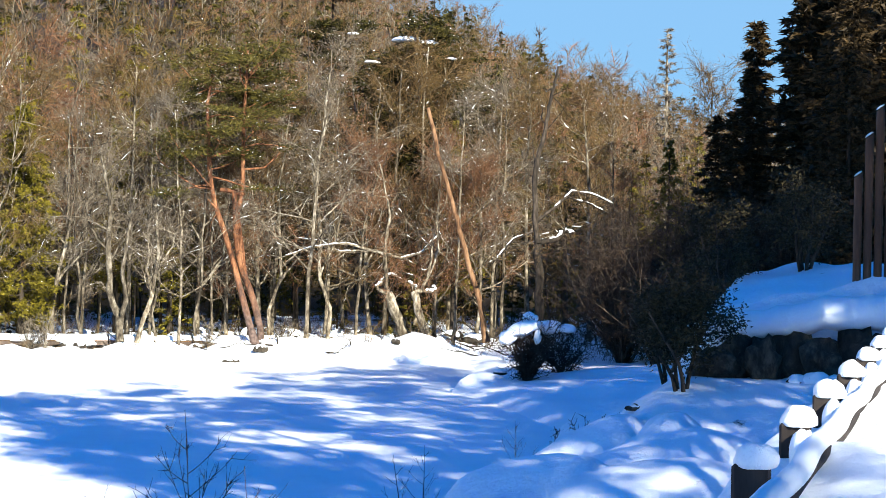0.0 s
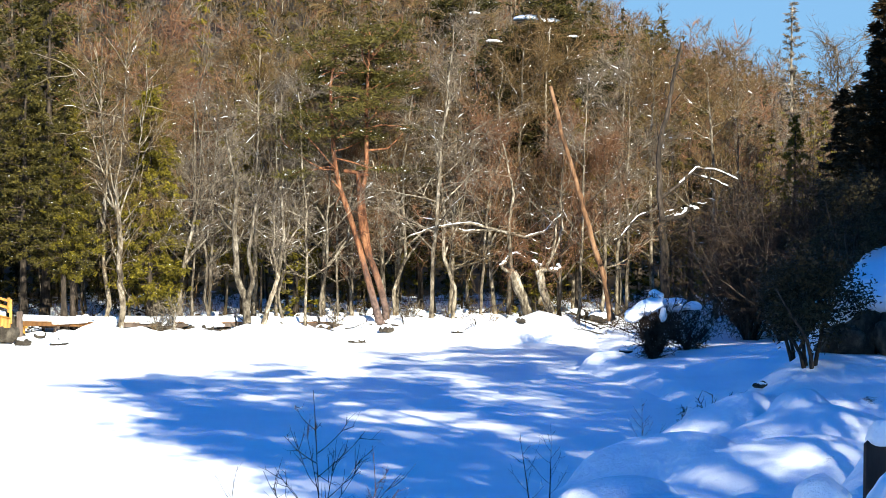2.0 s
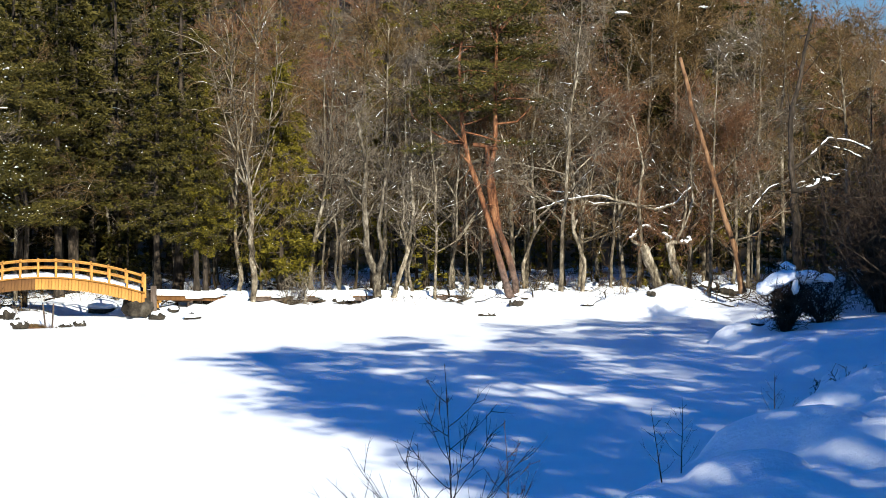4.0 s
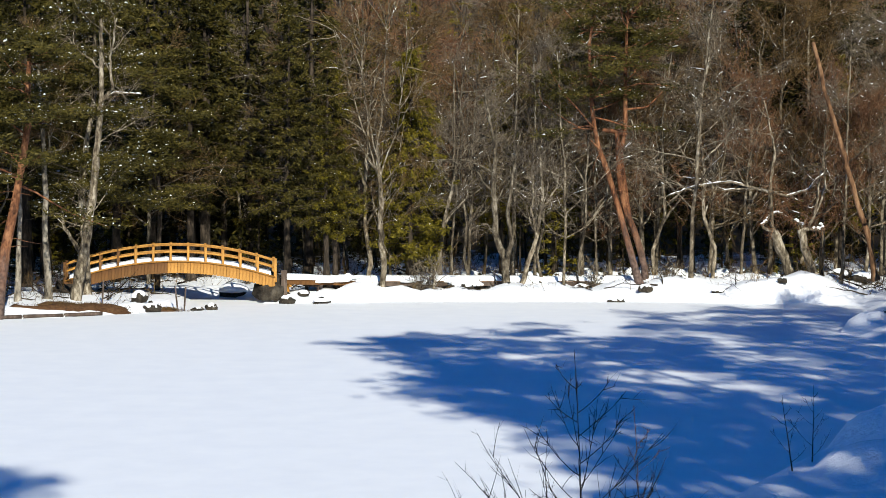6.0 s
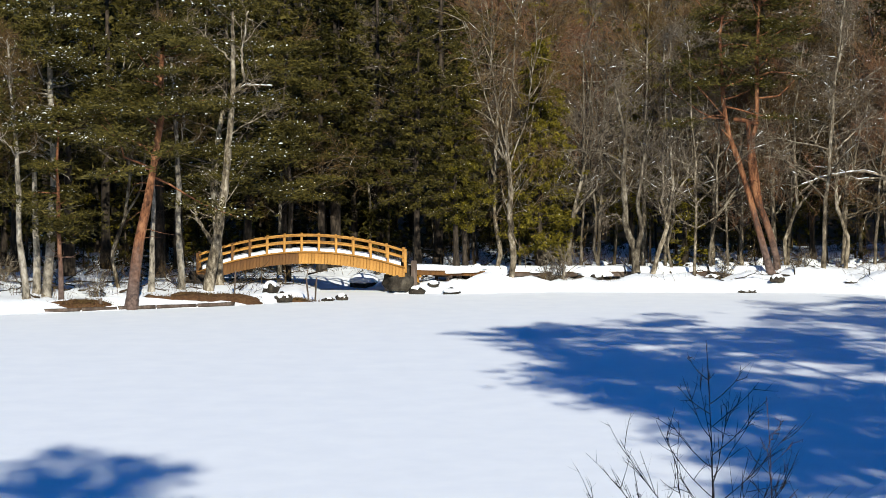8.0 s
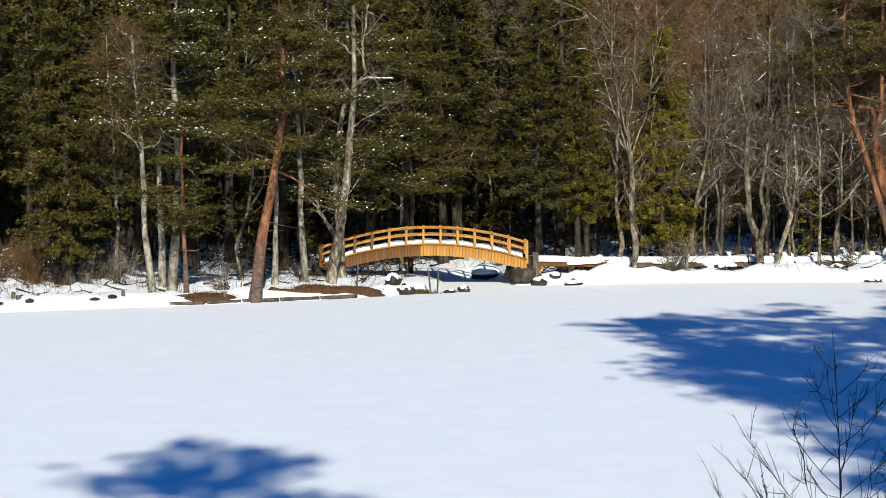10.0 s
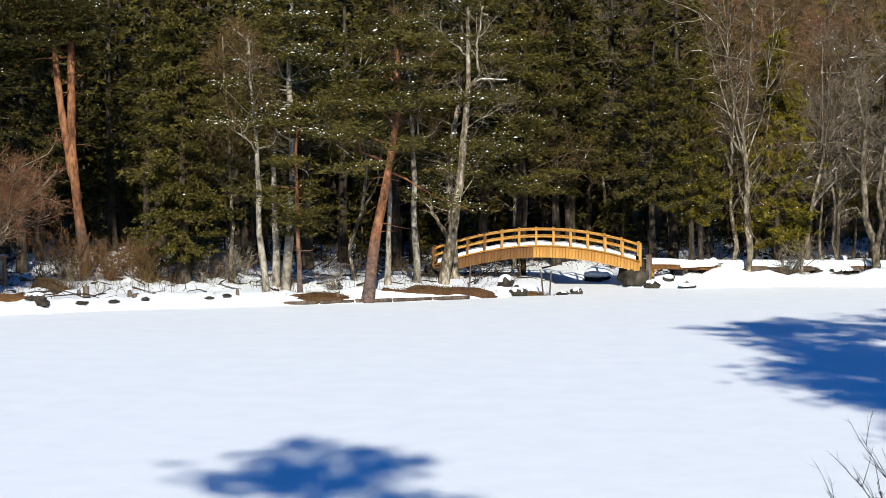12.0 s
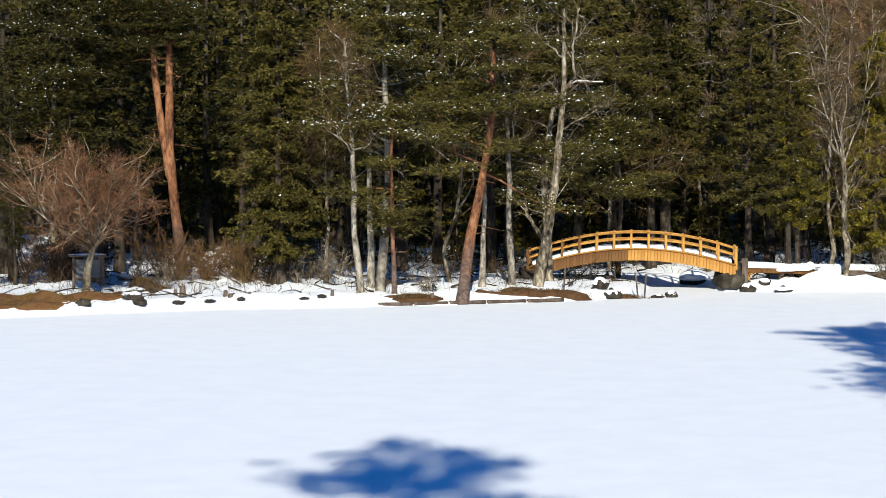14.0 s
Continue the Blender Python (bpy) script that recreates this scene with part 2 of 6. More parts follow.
def thing(name, x, y, z, turn=0.0, scale=1.0):
    ob = new(name)
    ob.matrix_world = pose(x, y, z, 0, 0, turn) @ Matrix.Diagonal((scale, scale, scale, 1))
    ob.empty_display_size = 0.2
    return ob


def box_bm(sx, sy, sz, bevel=0.01, at=(0, 0, 0), turn=None):
    bm = bmesh.new()
    bmesh.ops.create_cube(bm, size=1.0)
    bmesh.ops.scale(bm, vec=(sx, sy, sz), verts=bm.verts)
    if bevel:
        bmesh.ops.bevel(bm, geom=bm.edges[:], offset=bevel, segments=1, affect="EDGES")
    if turn is not None:
        bmesh.ops.transform(bm, matrix=turn, verts=bm.verts)
    bmesh.ops.translate(bm, vec=at, verts=bm.verts)
    return bm


# ---- the lie of the land ----
POND = np.array([
    (-75, 45), (-52, 55), (-40, 63), (-30.5, 69), (-27.3, 71.5), (-23.5, 74), (-18.6, 76), (-15.3, 77.8), (-12.2, 79.4),
    (-9.8, 81.2), (-8.2, 83.6), (-8.6, 90), (-7.2, 93), (-5.8, 90), (-5.0, 86.9), (-1, 87.6), (3, 88.2), (8, 87.8), (13, 87.6),
    (16, 86.2), (18.5, 87.0), (20.8, 85), (19.8, 79), (16.8, 71.5), (17.3, 66), (16.9, 57.5), (14.1, 49.8), (11, 44), (9.1, 41),
    (6.8, 36.5), (4.0, 30), (0, 23), (-10, 19), (-30, 18), (-60, 22)], dtype=float)


def pond_distance(x, y):
    """Metres from the shore, positive on land."""
    x, y = np.asarray(x, dtype=float), np.asarray(y, dtype=float)
    best, inside = np.full(x.shape, 1e9), np.zeros(x.shape, dtype=bool)
    for (ax, ay), (bx, by) in zip(POND, np.roll(POND, -1, axis=0)):
        dx, dy = bx - ax, by - ay
        t = np.clip(((x - ax) * dx + (y - ay) * dy) / (dx * dx + dy * dy), 0, 1)
        best = np.minimum(best, np.hypot(x - ax - t * dx, y - ay - t * dy))
        cross = ((ay > y) != (by > y)) & (x < dx * (y - ay) / (dy if dy else 1e-9) + ax)
        inside ^= cross
    return np.where(inside, -best, best)


def smooth_step(a, b, t):
    t = np.clip((t - a) / (b - a), 0, 1)
    return t * t * (3 - 2 * t)


def waves(x, y, scale, seed, octaves=3):
    """Soft value noise from turned sines, about -1 to 1."""
    r = np.random.default_rng(seed)
    out, amp, total = 0.0, 1.0, 0.0
    for o in range(octaves):
        for k in range(3):
            a, p, q = r.uniform(0, 6.28), r.uniform(0, 6.28), r.uniform(0.8, 1.25)
            u = (x * math.cos(a) + y * math.sin(a)) / scale * q * 2 ** o
            w = (-x * math.sin(a) + y * math.cos(a)) / scale * q * 2 ** o
            out = out + amp * np.sin(6.28 * u + p + 1.3 * np.sin(6.28 * 0.63 * w + 2 * p)) / 3
        total += amp
        amp *= 0.5
    return out / total * 1.6


# snow-laden boulders and drifts on the near bank: x, y, radius, height
MOUNDS = [(14.9, 42.4, 0.7, 0.36), (13.6, 44.6, 1.5, 0.55), (10.9, 39.4, 1.9, 0.75), (14.3, 41.0, 2.3, 0.7), (12.6, 36.6, 2.2, 0.5),
          (17.6, 72.0, 1.3, 0.35), (17.0, 55.0, 1.6, 0.35), (9.0, 35.5, 1.2, 0.45),
          (17.7, 87.8, 2.4, 0.6), (13.6, 90.0, 1.4, 0.4), (19.6, 88.6, 1.4, 0.5),
          (6.0, 89.4, 0.9, 0.32), (0.9, 88.9, 1.1, 0.2), (3.2, 89.2, 1.3, 0.12), (9.0, 89.3, 1.0, 0.16), (-0.6, 89.4, 1.2, 0.22), (7.6, 89.8, 1.1, 0.2), (11.8, 90.4, 1.2, 0.3), (13.2, 91.4, 1.2, 0.35), (15.4, 90.8, 1.5, 0.4), (17.0, 92.4, 1.6, 0.45), (12.8, 89.0, 0.9, 0.25), (20.4, 91.6, 1.7, 0.4), (10.6, 89.6, 1.0, 0.25), (-1.0, 88.4, 1.1, 0.3)]
FENCE_A, FENCE_D = np.array((2.92, 7.26)), np.array((0.4726, 0.8813))      # first post, and the way along the rail


def land(x, y):
    """Height of the snow."""
    x, y = np.asarray(x, dtype=float), np.asarray(y, dtype=float)
    d = pond_distance(x, y)
    near = smooth_step(74, 58, y + 0.35 * np.abs(x - 10)) * 1.0
    near = np.where((x > 12) & (y > 50), smooth_step(84, 66, y), near)
    lip = np.clip(d / 0.7, 0, 1) ** 0.6
    far = 0.36 * lip + 0.028 * np.clip(d, 0, 40) + (0.13 * waves(x, y, 3.2, 5) + 0.10 * waves(x, y, 1.5, 6, 2)) * np.clip(d, 0, 2) / 2
    k = 0.252 * (1 - smooth_step(0, 125, x * 290 / np.clip(y, 100, 1e9))) + 0.06
    away = np.clip(y - 112 - 0.2 * np.clip(-x, 0, 60), 0, 190)
    hill = k * away * smooth_step(0, 45, away) + 1.6 * waves(x, y, 60, 9) * smooth_step(10, 60, away)
    far = far + hill
    s = (x - FENCE_A[0]) * FENCE_D[0] + (y - FENCE_A[1]) * FENCE_D[1]
    side = (x - FENCE_A[0]) * FENCE_D[1] - (y - FENCE_A[1]) * FENCE_D[0]
    low = 0.30 * lip + np.minimum(0.13 * np.clip(d, 0, 60), 2.6)
    level = smooth_step(-2.4, -0.1, side) * smooth_step(16, 9, s) + smooth_step(11, 3, np.hypot(x, y)) * smooth_step(-0.1, -2.4, side)
    bank = low + (4.3 - low) * np.clip(level, 0, 1) * np.clip(d / 6, 0, 1)
    bank = bank + 0.12 * waves(x, y, 5.0, 3) * np.clip(d / 2, 0, 1) * smooth_step(5, 14, np.hypot(x, y))
    back = (x - 17.2) * 0.447 + (y - 48.3) * 0.894          # terrace behind the rock wall
    along_wall = (x - 17.2) * 0.894 - (y - 48.3) * 0.447
    apron = smooth_step(-8, -0.8, back) * smooth_step(-3, 0.5, along_wall) * smooth_step(26, 18, along_wall)
    bank = bank + np.maximum(2.4 - bank, 0) * apron
    terrace = smooth_step(0.25, 0.9, back) * smooth_step(18, 9, back) * smooth_step(-0.5, 0.7, along_wall) * smooth_step(26, 18, along_wall)
    bank = bank + (np.minimum(3.85 + 0.09 * back + 0.2 * np.clip(along_wall, 0, 9), 5.2) + 0.12 * waves(x, y, 2.2, 17) - bank) * terrace
    out = far + (bank - far) * near
    verge = smooth_step(-0.8, -0.12, side) * smooth_step(19, 15.5, s) * smooth_step(-6, 2, s) * smooth_step(9, 5, side)
    out = out + (4.96 + 0.02 * smooth_step(0.15, 0.3, side) + 0.05 * waves(x, y, 1.7, 21) - out) * verge
    for mx, my, mr, mh in MOUNDS:
        q = ((x - mx) ** 2 + (y - my) ** 2) / mr ** 2
        out = out + mh * np.clip(1.15 - q, 0, 1) ** 0.8 * smooth_step(1.15, 0.6, q)
    return np.where(d < 0, np.maximum(-0.6, d * 0.35), out)


def ground_z(x, y):
    return float(land(np.array([x]), np.array([y]))[0])


def rings():
    r, out = 1.2, []
    while r < 3500:
        out.append(r)
        r *= 1.011 if 25 < r < 115 else (1.03 if r < 330 else 1.15)
    return np.array(out)


def build_ground():
    az = np.radians(np.concatenate([np.arange(-180, -36, 6.0), np.arange(-32, 36, 0.27), np.arange(40, 180, 6.0)]))
    rr = rings()
    n, m = len(rr), len(az)
    R, A = np.meshgrid(rr, az, indexing="ij")
    X, Y = R * np.sin(A), R * np.cos(A)
    Z = land(X, Y)
    v = np.concatenate([np.stack([X, Y, Z], -1).reshape(-1, 3), [[0, 0, ground_z(0, 0.01)]]])
    i, j = np.meshgrid(np.arange(n - 1), np.arange(m), indexing="ij")
    k = (j + 1) % m
    f = np.stack([i * m + j, (i + 1) * m + j, (i + 1) * m + k, i * m + k], -1).reshape(-1, 4)
    rr_inner = np.stack([R[0] * 0.02 * np.sin(az), R[0] * 0.02 * np.cos(az), np.full(m, v[-1, 2])], -1)
    v = np.concatenate([v[:-1], rr_inner])
    j = np.arange(m)
    f = np.concatenate([f, np.stack([n * m + j, j, (j + 1) % m, n * m + (j + 1) % m], -1)])
    mt, nt, b = material("forest_floor_snow", 0.6)
    g = nt.nodes.new("ShaderNodeNewGeometry")
    sep = nt.nodes.new("ShaderNodeSeparateXYZ")
    nt.links.new(g.outputs["Position"], sep.inputs[0])
    n1 = add(nt, "ShaderNodeTexNoise", Scale=0.45, Detail=6.0, Roughness=0.7)
    n2 = add(nt, "ShaderNodeTexNoise", Scale=2.5, Detail=6.0, Roughness=0.7)
    for nn in (n1, n2):
        nt.links.new(g.outputs["Position"], nn.inputs["Vector"])
    thaw = add(nt, "ShaderNodeMapRange")
    thaw.inputs[1].default_value, thaw.inputs[2].default_value = 101.0, 122.0
    nt.links.new(sep.outputs["Y"], thaw.inputs[0])
    s1 = nt.nodes.new("ShaderNodeMath")
    s1.operation = "MULTIPLY_ADD"
    nt.links.new(thaw.outputs[0], s1.inputs[0])
    s1.inputs[1].default_value = 0.5
    nt.links.new(n1.outputs[0], s1.inputs[2])
    cover = ramp(nt, s1.outputs[0], [(0.67, (0, 0, 0)), (0.75, (1, 1, 1))])
    snow_c = ramp(nt, n1.outputs[0], [(0.3, (0.87, 0.885, 0.92)), (0.7, (0.93, 0.94, 0.95))])
    litter = ramp(nt, n2.outputs[0], [(0.3, (0.022, 0.016, 0.006)), (0.55, (0.045, 0.030, 0.011)), (0.8, (0.10, 0.07, 0.03))])
    mix = nt.nodes.new("ShaderNodeMix")
    mix.data_type = "RGBA"
    nt.links.new(cover, mix.inputs[0])
    nt.links.new(snow_c, mix.inputs[6])
    nt.links.new(litter, mix.inputs[7])
    nt.links.new(mix.outputs[2], b.inputs["Base Color"])
    bump(nt, b, n2.outputs[0], 0.6, 0.14)
    tagged(new("ground", mesh_of("ground", v, f, [mt], smooth=True)), "snow-covered banks and wooded hillside round the pond", "ground", kind="structure")


def build_pond():
    # cut into strips so that the sheet has its own small swell
    xs, ys = np.arange(-80, 26, 1.0), np.arange(14, 96, 1.0)
    X, Y = np.meshgrid(xs, ys, indexing="ij")
    keep = pond_distance(X, Y) < 1.6
    Z = 0.006 * waves(X, Y, 7.0, 31)
    n, m = X.shape
    i, j = np.meshgrid(np.arange(n - 1), np.arange(m - 1), indexing="ij")
    ok = keep[:-1, :-1] & keep[1:, :-1] & keep[1:, 1:] & keep[:-1, 1:]
    f = np.stack([i * m + j, (i + 1) * m + j, (i + 1) * m + j + 1, i * m + j + 1], -1)[ok]
    v = np.stack([X, Y, Z], -1).reshape(-1, 3)
    used = np.unique(f)
    remap = np.zeros(len(v), dtype=int)
    remap[used] = np.arange(len(used))
    tagged(new("pond_ice", mesh_of("pond_ice", v[used], remap[f], [POND_SNOW], smooth=True)), "frozen pond under a smooth sheet of white snow", "frozen pond", kind="structure")


build_ground()
build_pond()


# ---- trees ----
def unit(v):
    return v / (np.linalg.norm(v) + 1e-9)


def limb(rng, start, way, length, segs, wander, lift=0.0):
    """A wandering line of points: each step turns a little, and is drawn up or down by lift."""
    pts, d, step = [np.asarray(start, dtype=float)], unit(np.asarray(way, dtype=float)), length / segs
    for _ in range(segs):
        d = unit(d + rng.normal(size=3) * wander + np.array((0, 0, lift)))
        pts.append(pts[-1] + d * step)
    return np.array(pts)


def along(pts, t):
    k = np.clip(np.asarray(t) * (len(pts) - 1), 0, len(pts) - 1.001)
    i = k.astype(int)
    w = (k - i)[:, None]
    return pts[i] * (1 - w) + pts[i + 1] * w, pts[i + 1] - pts[i]


def spine(rng, points, height, r, top=0.25, segs=10, wander=0.03):
    """A trunk's line from a few waypoints (x, y, z), and its radii."""
    p = np.asarray(points, dtype=float)
    t = np.linspace(0, 1, segs + 1)
    s = np.concatenate([[0], np.cumsum(np.linalg.norm(np.diff(p, axis=0), axis=1))])
    q = np.stack([np.interp(t * s[-1], s, p[:, k]) for k in range(3)], 1)
    q[1:, :2] += np.cumsum(rng.normal(size=(segs, 2)) * wander * height / segs, axis=0)
    rad = r * (1 - (1 - top) * t)
    rad *= rng.uniform(0.9, 1.1, segs + 1)
    rad[0] *= 1.35
    return q, rad


def bare_tree(seed, points, r, limbs=12, reach=0.38, start=0.3, twigs=7, sub=5, up=0.12, twig_len=0.8, twig_w=0.016, snow=0.0, rise=0.7, sides=7, top=0.2, fine=1.0, wander=0.05):
    """Trunk-and-limb, twig and snow geometry of a leafless tree."""
    rng = np.random.default_rng(seed)
    wood, fuzz, caps = Geo(), Geo(), Geo()
    h = points[-1][2]
    q, rad = spine(rng, points, h, r, top, 12, wander)
    wood.tube(q, rad, sides)
    lines = []
    ts = np.sort(rng.uniform(start, 0.98, limbs))
    for t in ts:
        p, d = along(q, np.array([t]))
        a = rng.uniform(0, 6.28)
        way = np.array((math.cos(a), math.sin(a), rise * rng.uniform(0.4, 1.5)))
        ln = h * reach * (1.15 - 0.75 * t) * rng.uniform(0.6, 1.25)
        pts = limb(rng, p[0], way, ln, 6, 0.16, up)
        r0 = min(r * (1 - (1 - top) * t) * 0.55, 0.03 * ln + 0.012)
        wood.tube(pts, np.linspace(r0, 0.008, 7), 4, close=False)
        lines.append((pts, r0, ln))
    lines.append((q[len(q) // 2:], rad[-1], h * 0.4))
    seconds = []
    for pts, r0, ln in lines:
        for t in rng.uniform(0.25, 1.0, sub):
            p, d = along(pts, np.array([t]))
            way = unit(d[0]) * 0.8 + rng.normal(size=3) * 0.55
            l2 = ln * rng.uniform(0.25, 0.5)
            s2 = limb(rng, p[0], way, l2, 4, 0.2, up)
            wood.tube(s2, np.linspace(max(0.4 * r0, 0.012), 0.006, 5), 3, close=False)
            seconds.append(s2)
    S, W, WD = [], [], []
    for s2 in seconds + [l[0] for l in lines]:
        k = int(twigs * (1.4 if len(s2) > 5 else 1.0))
        p, d = along(s2, rng.uniform(0.15, 1.0, k))
        d = d / (np.linalg.norm(d, axis=1)[:, None] + 1e-9)
        w = d * 0.7 + rng.normal(size=(k, 3)) * 0.5 + np.array((0, 0, up * 1.5))
        w /= np.linalg.norm(w, axis=1)[:, None]
        ln = twig_len * rng.uniform(0.5, 1.2, k)[:, None]
        S.append(p)
        W.append(w * ln)
        WD.append(np.full(k, twig_w))
        p2 = p + w * ln * rng.uniform(0.3, 0.8, (k, 1))        # finer sprays off the twigs
        for _ in range(int(2 * fine)):
            w2 = w + rng.normal(size=(k, 3)) * 0.6
            S.append(p2)
            W.append(w2 / np.linalg.norm(w2, axis=1)[:, None] * ln * 0.55)
            WD.append(np.full(k, twig_w * 0.7))
    S, W, WD = np.concatenate(S), np.concatenate(W), np.concatenate(WD)
    fuzz.blades(S, W, WD, rng)
    sel = rng.uniform(size=len(S)) < 0.25 * snow      # flecks of snow caught in the twigs
    caps.pads(S[sel] + W[sel] * 0.2, rng.uniform(0.012, 0.035, int(sel.sum())), rng)
    if snow:
        for pts in [l[0] for l in lines[:-1]] + seconds:
            if rng.uniform() > snow * 2 or abs(unit(pts[-1] - pts[0])[2]) > 0.8:
                continue
            k = int(rng.integers(2, 5))
            t0 = rng.uniform(0, 0.8)
            p, d = along(pts, np.linspace(t0, min(t0 + rng.uniform(0.1, 0.35), 1), k + 1))
            caps.tube(p + np.array((0, 0, 0.012)), np.array([0.004] + [rng.uniform(0.010, 0.022) for _ in range(k - 1)] + [0.004]), 4)
    return wood, fuzz, caps


def conifer(seed, height, radius, bare=0.18, boughs=60, clumps=9, blades=6, size=0.34, width=0.10, droop=-0.10, snow=0.03, r=None, shape=1.0, lean=(0, 0), flat=0.25, boughwood=True):
    """Trunk, foliage and snow geometry of a conifer with boughs in loose tiers."""
    rng = np.random.default_rng(seed)
    wood, leaf, caps = Geo(), Geo(), Geo()
    r = r or height * 0.014
    q, rad = spine(rng, [(0, 0, -0.2), (lean[0], lean[1], height)], height, r, 0.12, 8, 0.02)
    wood.tube(q, rad, 7)
    S, W, P = [], [], []
    for i in range(boughs):
        t = bare + (1 - bare) * (i + rng.uniform(0, 1)) / boughs
        p, d = along(q, np.array([t]))
        u = (t - bare) / (1 - bare)
        ln = radius * ((1 - u) ** (0.75 * shape) * min(1.0, 0.55 + u * 4) + 0.06) * rng.uniform(0.55, 1.2)
        a = i * 2.4 + rng.uniform(-0.5, 0.5)
        pts = limb(rng, p[0], (math.cos(a), math.sin(a), rng.uniform(0.0, 0.35)), ln, 4, 0.1, droop)
        if boughwood:
            wood.tube(pts, np.linspace(0.018 + 0.012 * ln, 0.006, 5), 3, close=False)
        k = max(3, int(clumps * (0.4 + ln / radius)))
        c, cd = along(pts, rng.uniform(0.22, 1.0, k))
        c = c + rng.normal(size=(k, 3)) * np.array((0.22, 0.22, 0.10)) * ln * 0.45
        cd = cd / (np.linalg.norm(cd, axis=1)[:, None] + 1e-9)
        for _ in range(blades):
            w = cd * 0.5 + rng.normal(size=(k, 3)) * np.array((0.6, 0.6, flat)) + np.array((0, 0, -0.15))
            S.append(c + rng.normal(size=(k, 3)) * 0.06)
            W.append(w / np.linalg.norm(w, axis=1)[:, None] * size * rng.uniform(0.6, 1.3, (k, 1)))
        if snow:
            sel = rng.uniform(size=k) < snow * 3.5
            P.append(c[sel] + np.array((0, 0, 0.06)))
    S, W = np.concatenate(S), np.concatenate(W)
    leaf.blades(S, W, width * rng.uniform(0.6, 1.3, len(S)), rng)
    if snow:
        P = np.concatenate(P)
        caps.pads(P, 0.02 + 0.05 * rng.uniform(size=len(P)) ** 2, rng)
    return wood, leaf, caps


def pine(seed, trunks, r, pads=26, spread=2.6, low=0.55, snow=0.1, size=0.22, width=0.06, per=90, bark_top=0.3, broken=(), cushion=1.0, tilt=0.5):
    """A red pine: bare leaning stems, and needle pads on crooked boughs near the top. broken: dead stems and limbs (points, first radius, last)."""
    rng = np.random.default_rng(seed)
    wood, leaf, caps = Geo(), Geo(), Geo()
    qs = []
    for tr in trunks:
        q, rad = spine(rng, tr, tr[-1][2], r, bark_top, 14, 0.03)
        if qs:
            rad[0] /= 1.35
            rad *= 0.82
        wood.tube(q, rad, 9)
        qs.append(q)
        for t in rng.uniform(0.25, low, 6):              # dead snags
            p, d = along(q, np.array([t]))
            a = rng.uniform(0, 6.28)
            wood.tube(limb(rng, p[0], (math.cos(a), math.sin(a), 0.1), rng.uniform(0.4, 1.5), 4, 0.25, -0.02), np.linspace(0.025, 0.006, 5), 3, close=False)
    for pts, r0, r1 in broken:
        q, rad = spine(rng, pts, 3.0, r0, r1 / r0, 8, 0.05)
        rad[0] /= 1.35
        wood.tube(q, rad, 8)
    S, W, P = [], [], []
    for i in range(pads):
        q = qs[i % len(qs)]
        t = low + (1 - low) * rng.uniform(0, 1)
        p, d = along(q, np.array([t]))
        a = rng.uniform(0, 6.28)
        ln = spread * rng.uniform(0.35, 1.0) * (1.25 - 0.6 * (t - low) / (1 - low))
        pts = limb(rng, p[0], (math.cos(a), math.sin(a), rng.uniform(-0.1, 0.5)), ln, 5, 0.22, 0.02)
        wood.tube(pts, np.linspace(0.018 + 0.009 * ln, 0.007, 6), 4, close=False)
        c, _ = along(pts, rng.uniform(0.5, 1.0, per))
        rr = 0.22 + 0.18 * ln
        c = c + rng.normal(size=(per, 3)) * np.array((rr, rr, 0.08)) * 0.75
        for _ in range(5):
            w = rng.normal(size=(per, 3)) * np.array((1, 1, tilt)) + np.array((0, 0, 0.5 * tilt))
            S.append(c + rng.normal(size=(per, 3)) * np.array((0.12, 0.12, 0.04)))
            W.append(w / np.linalg.norm(w, axis=1)[:, None] * size * rng.uniform(0.7, 1.3, (per, 1)))
        if snow and rng.uniform() < 0.7:
            k = rng.poisson(per * snow * 1.7)
            P.append(c[:k] + np.array((0, 0, 0.08)))
    S, W = np.concatenate(S), np.concatenate(W)
    leaf.blades(S, W, width * rng.uniform(0.7, 1.3, len(S)), rng)
    if P:
        P = np.concatenate(P)
        caps.pads(P, cushion * (0.025 + 0.055 * rng.uniform(size=len(P)) ** 2), rng)
    return wood, leaf, caps


def tree_meshes(name, geos, mats):
    """Meshes for trunk, crown and snow, made once and shared by all trees of the kind."""
    out = []
    for nm, g, m in zip(("trunk", "crown", "snow_cap"), geos, mats):
        out.append(geo_mesh(nm, g, [m], nm == "trunk") if g.n else None)
    return out


def plant(name, meshes, x, y, turn, scale, label, category, group="", sink=0.05, z=None):
    z = ground_z(x, y) if z is None else z
    ob = thing(name, x, y, z - sink, turn, scale)
    for nm, me in zip(("trunk", "crown", "snow_cap"), meshes):
        if me:
            tagged(child(nm, me, ob), kind="" if nm == "trunk" else "stuff")
    return tagged(ob, label, category, group)


rng0 = np.random.default_rng(7)
UP = lambda h, dx=0.0, dy=0.0: [(0, 0, -0.3), (dx * 0.4, dy * 0.4, h * 0.5), (dx, dy, h)]

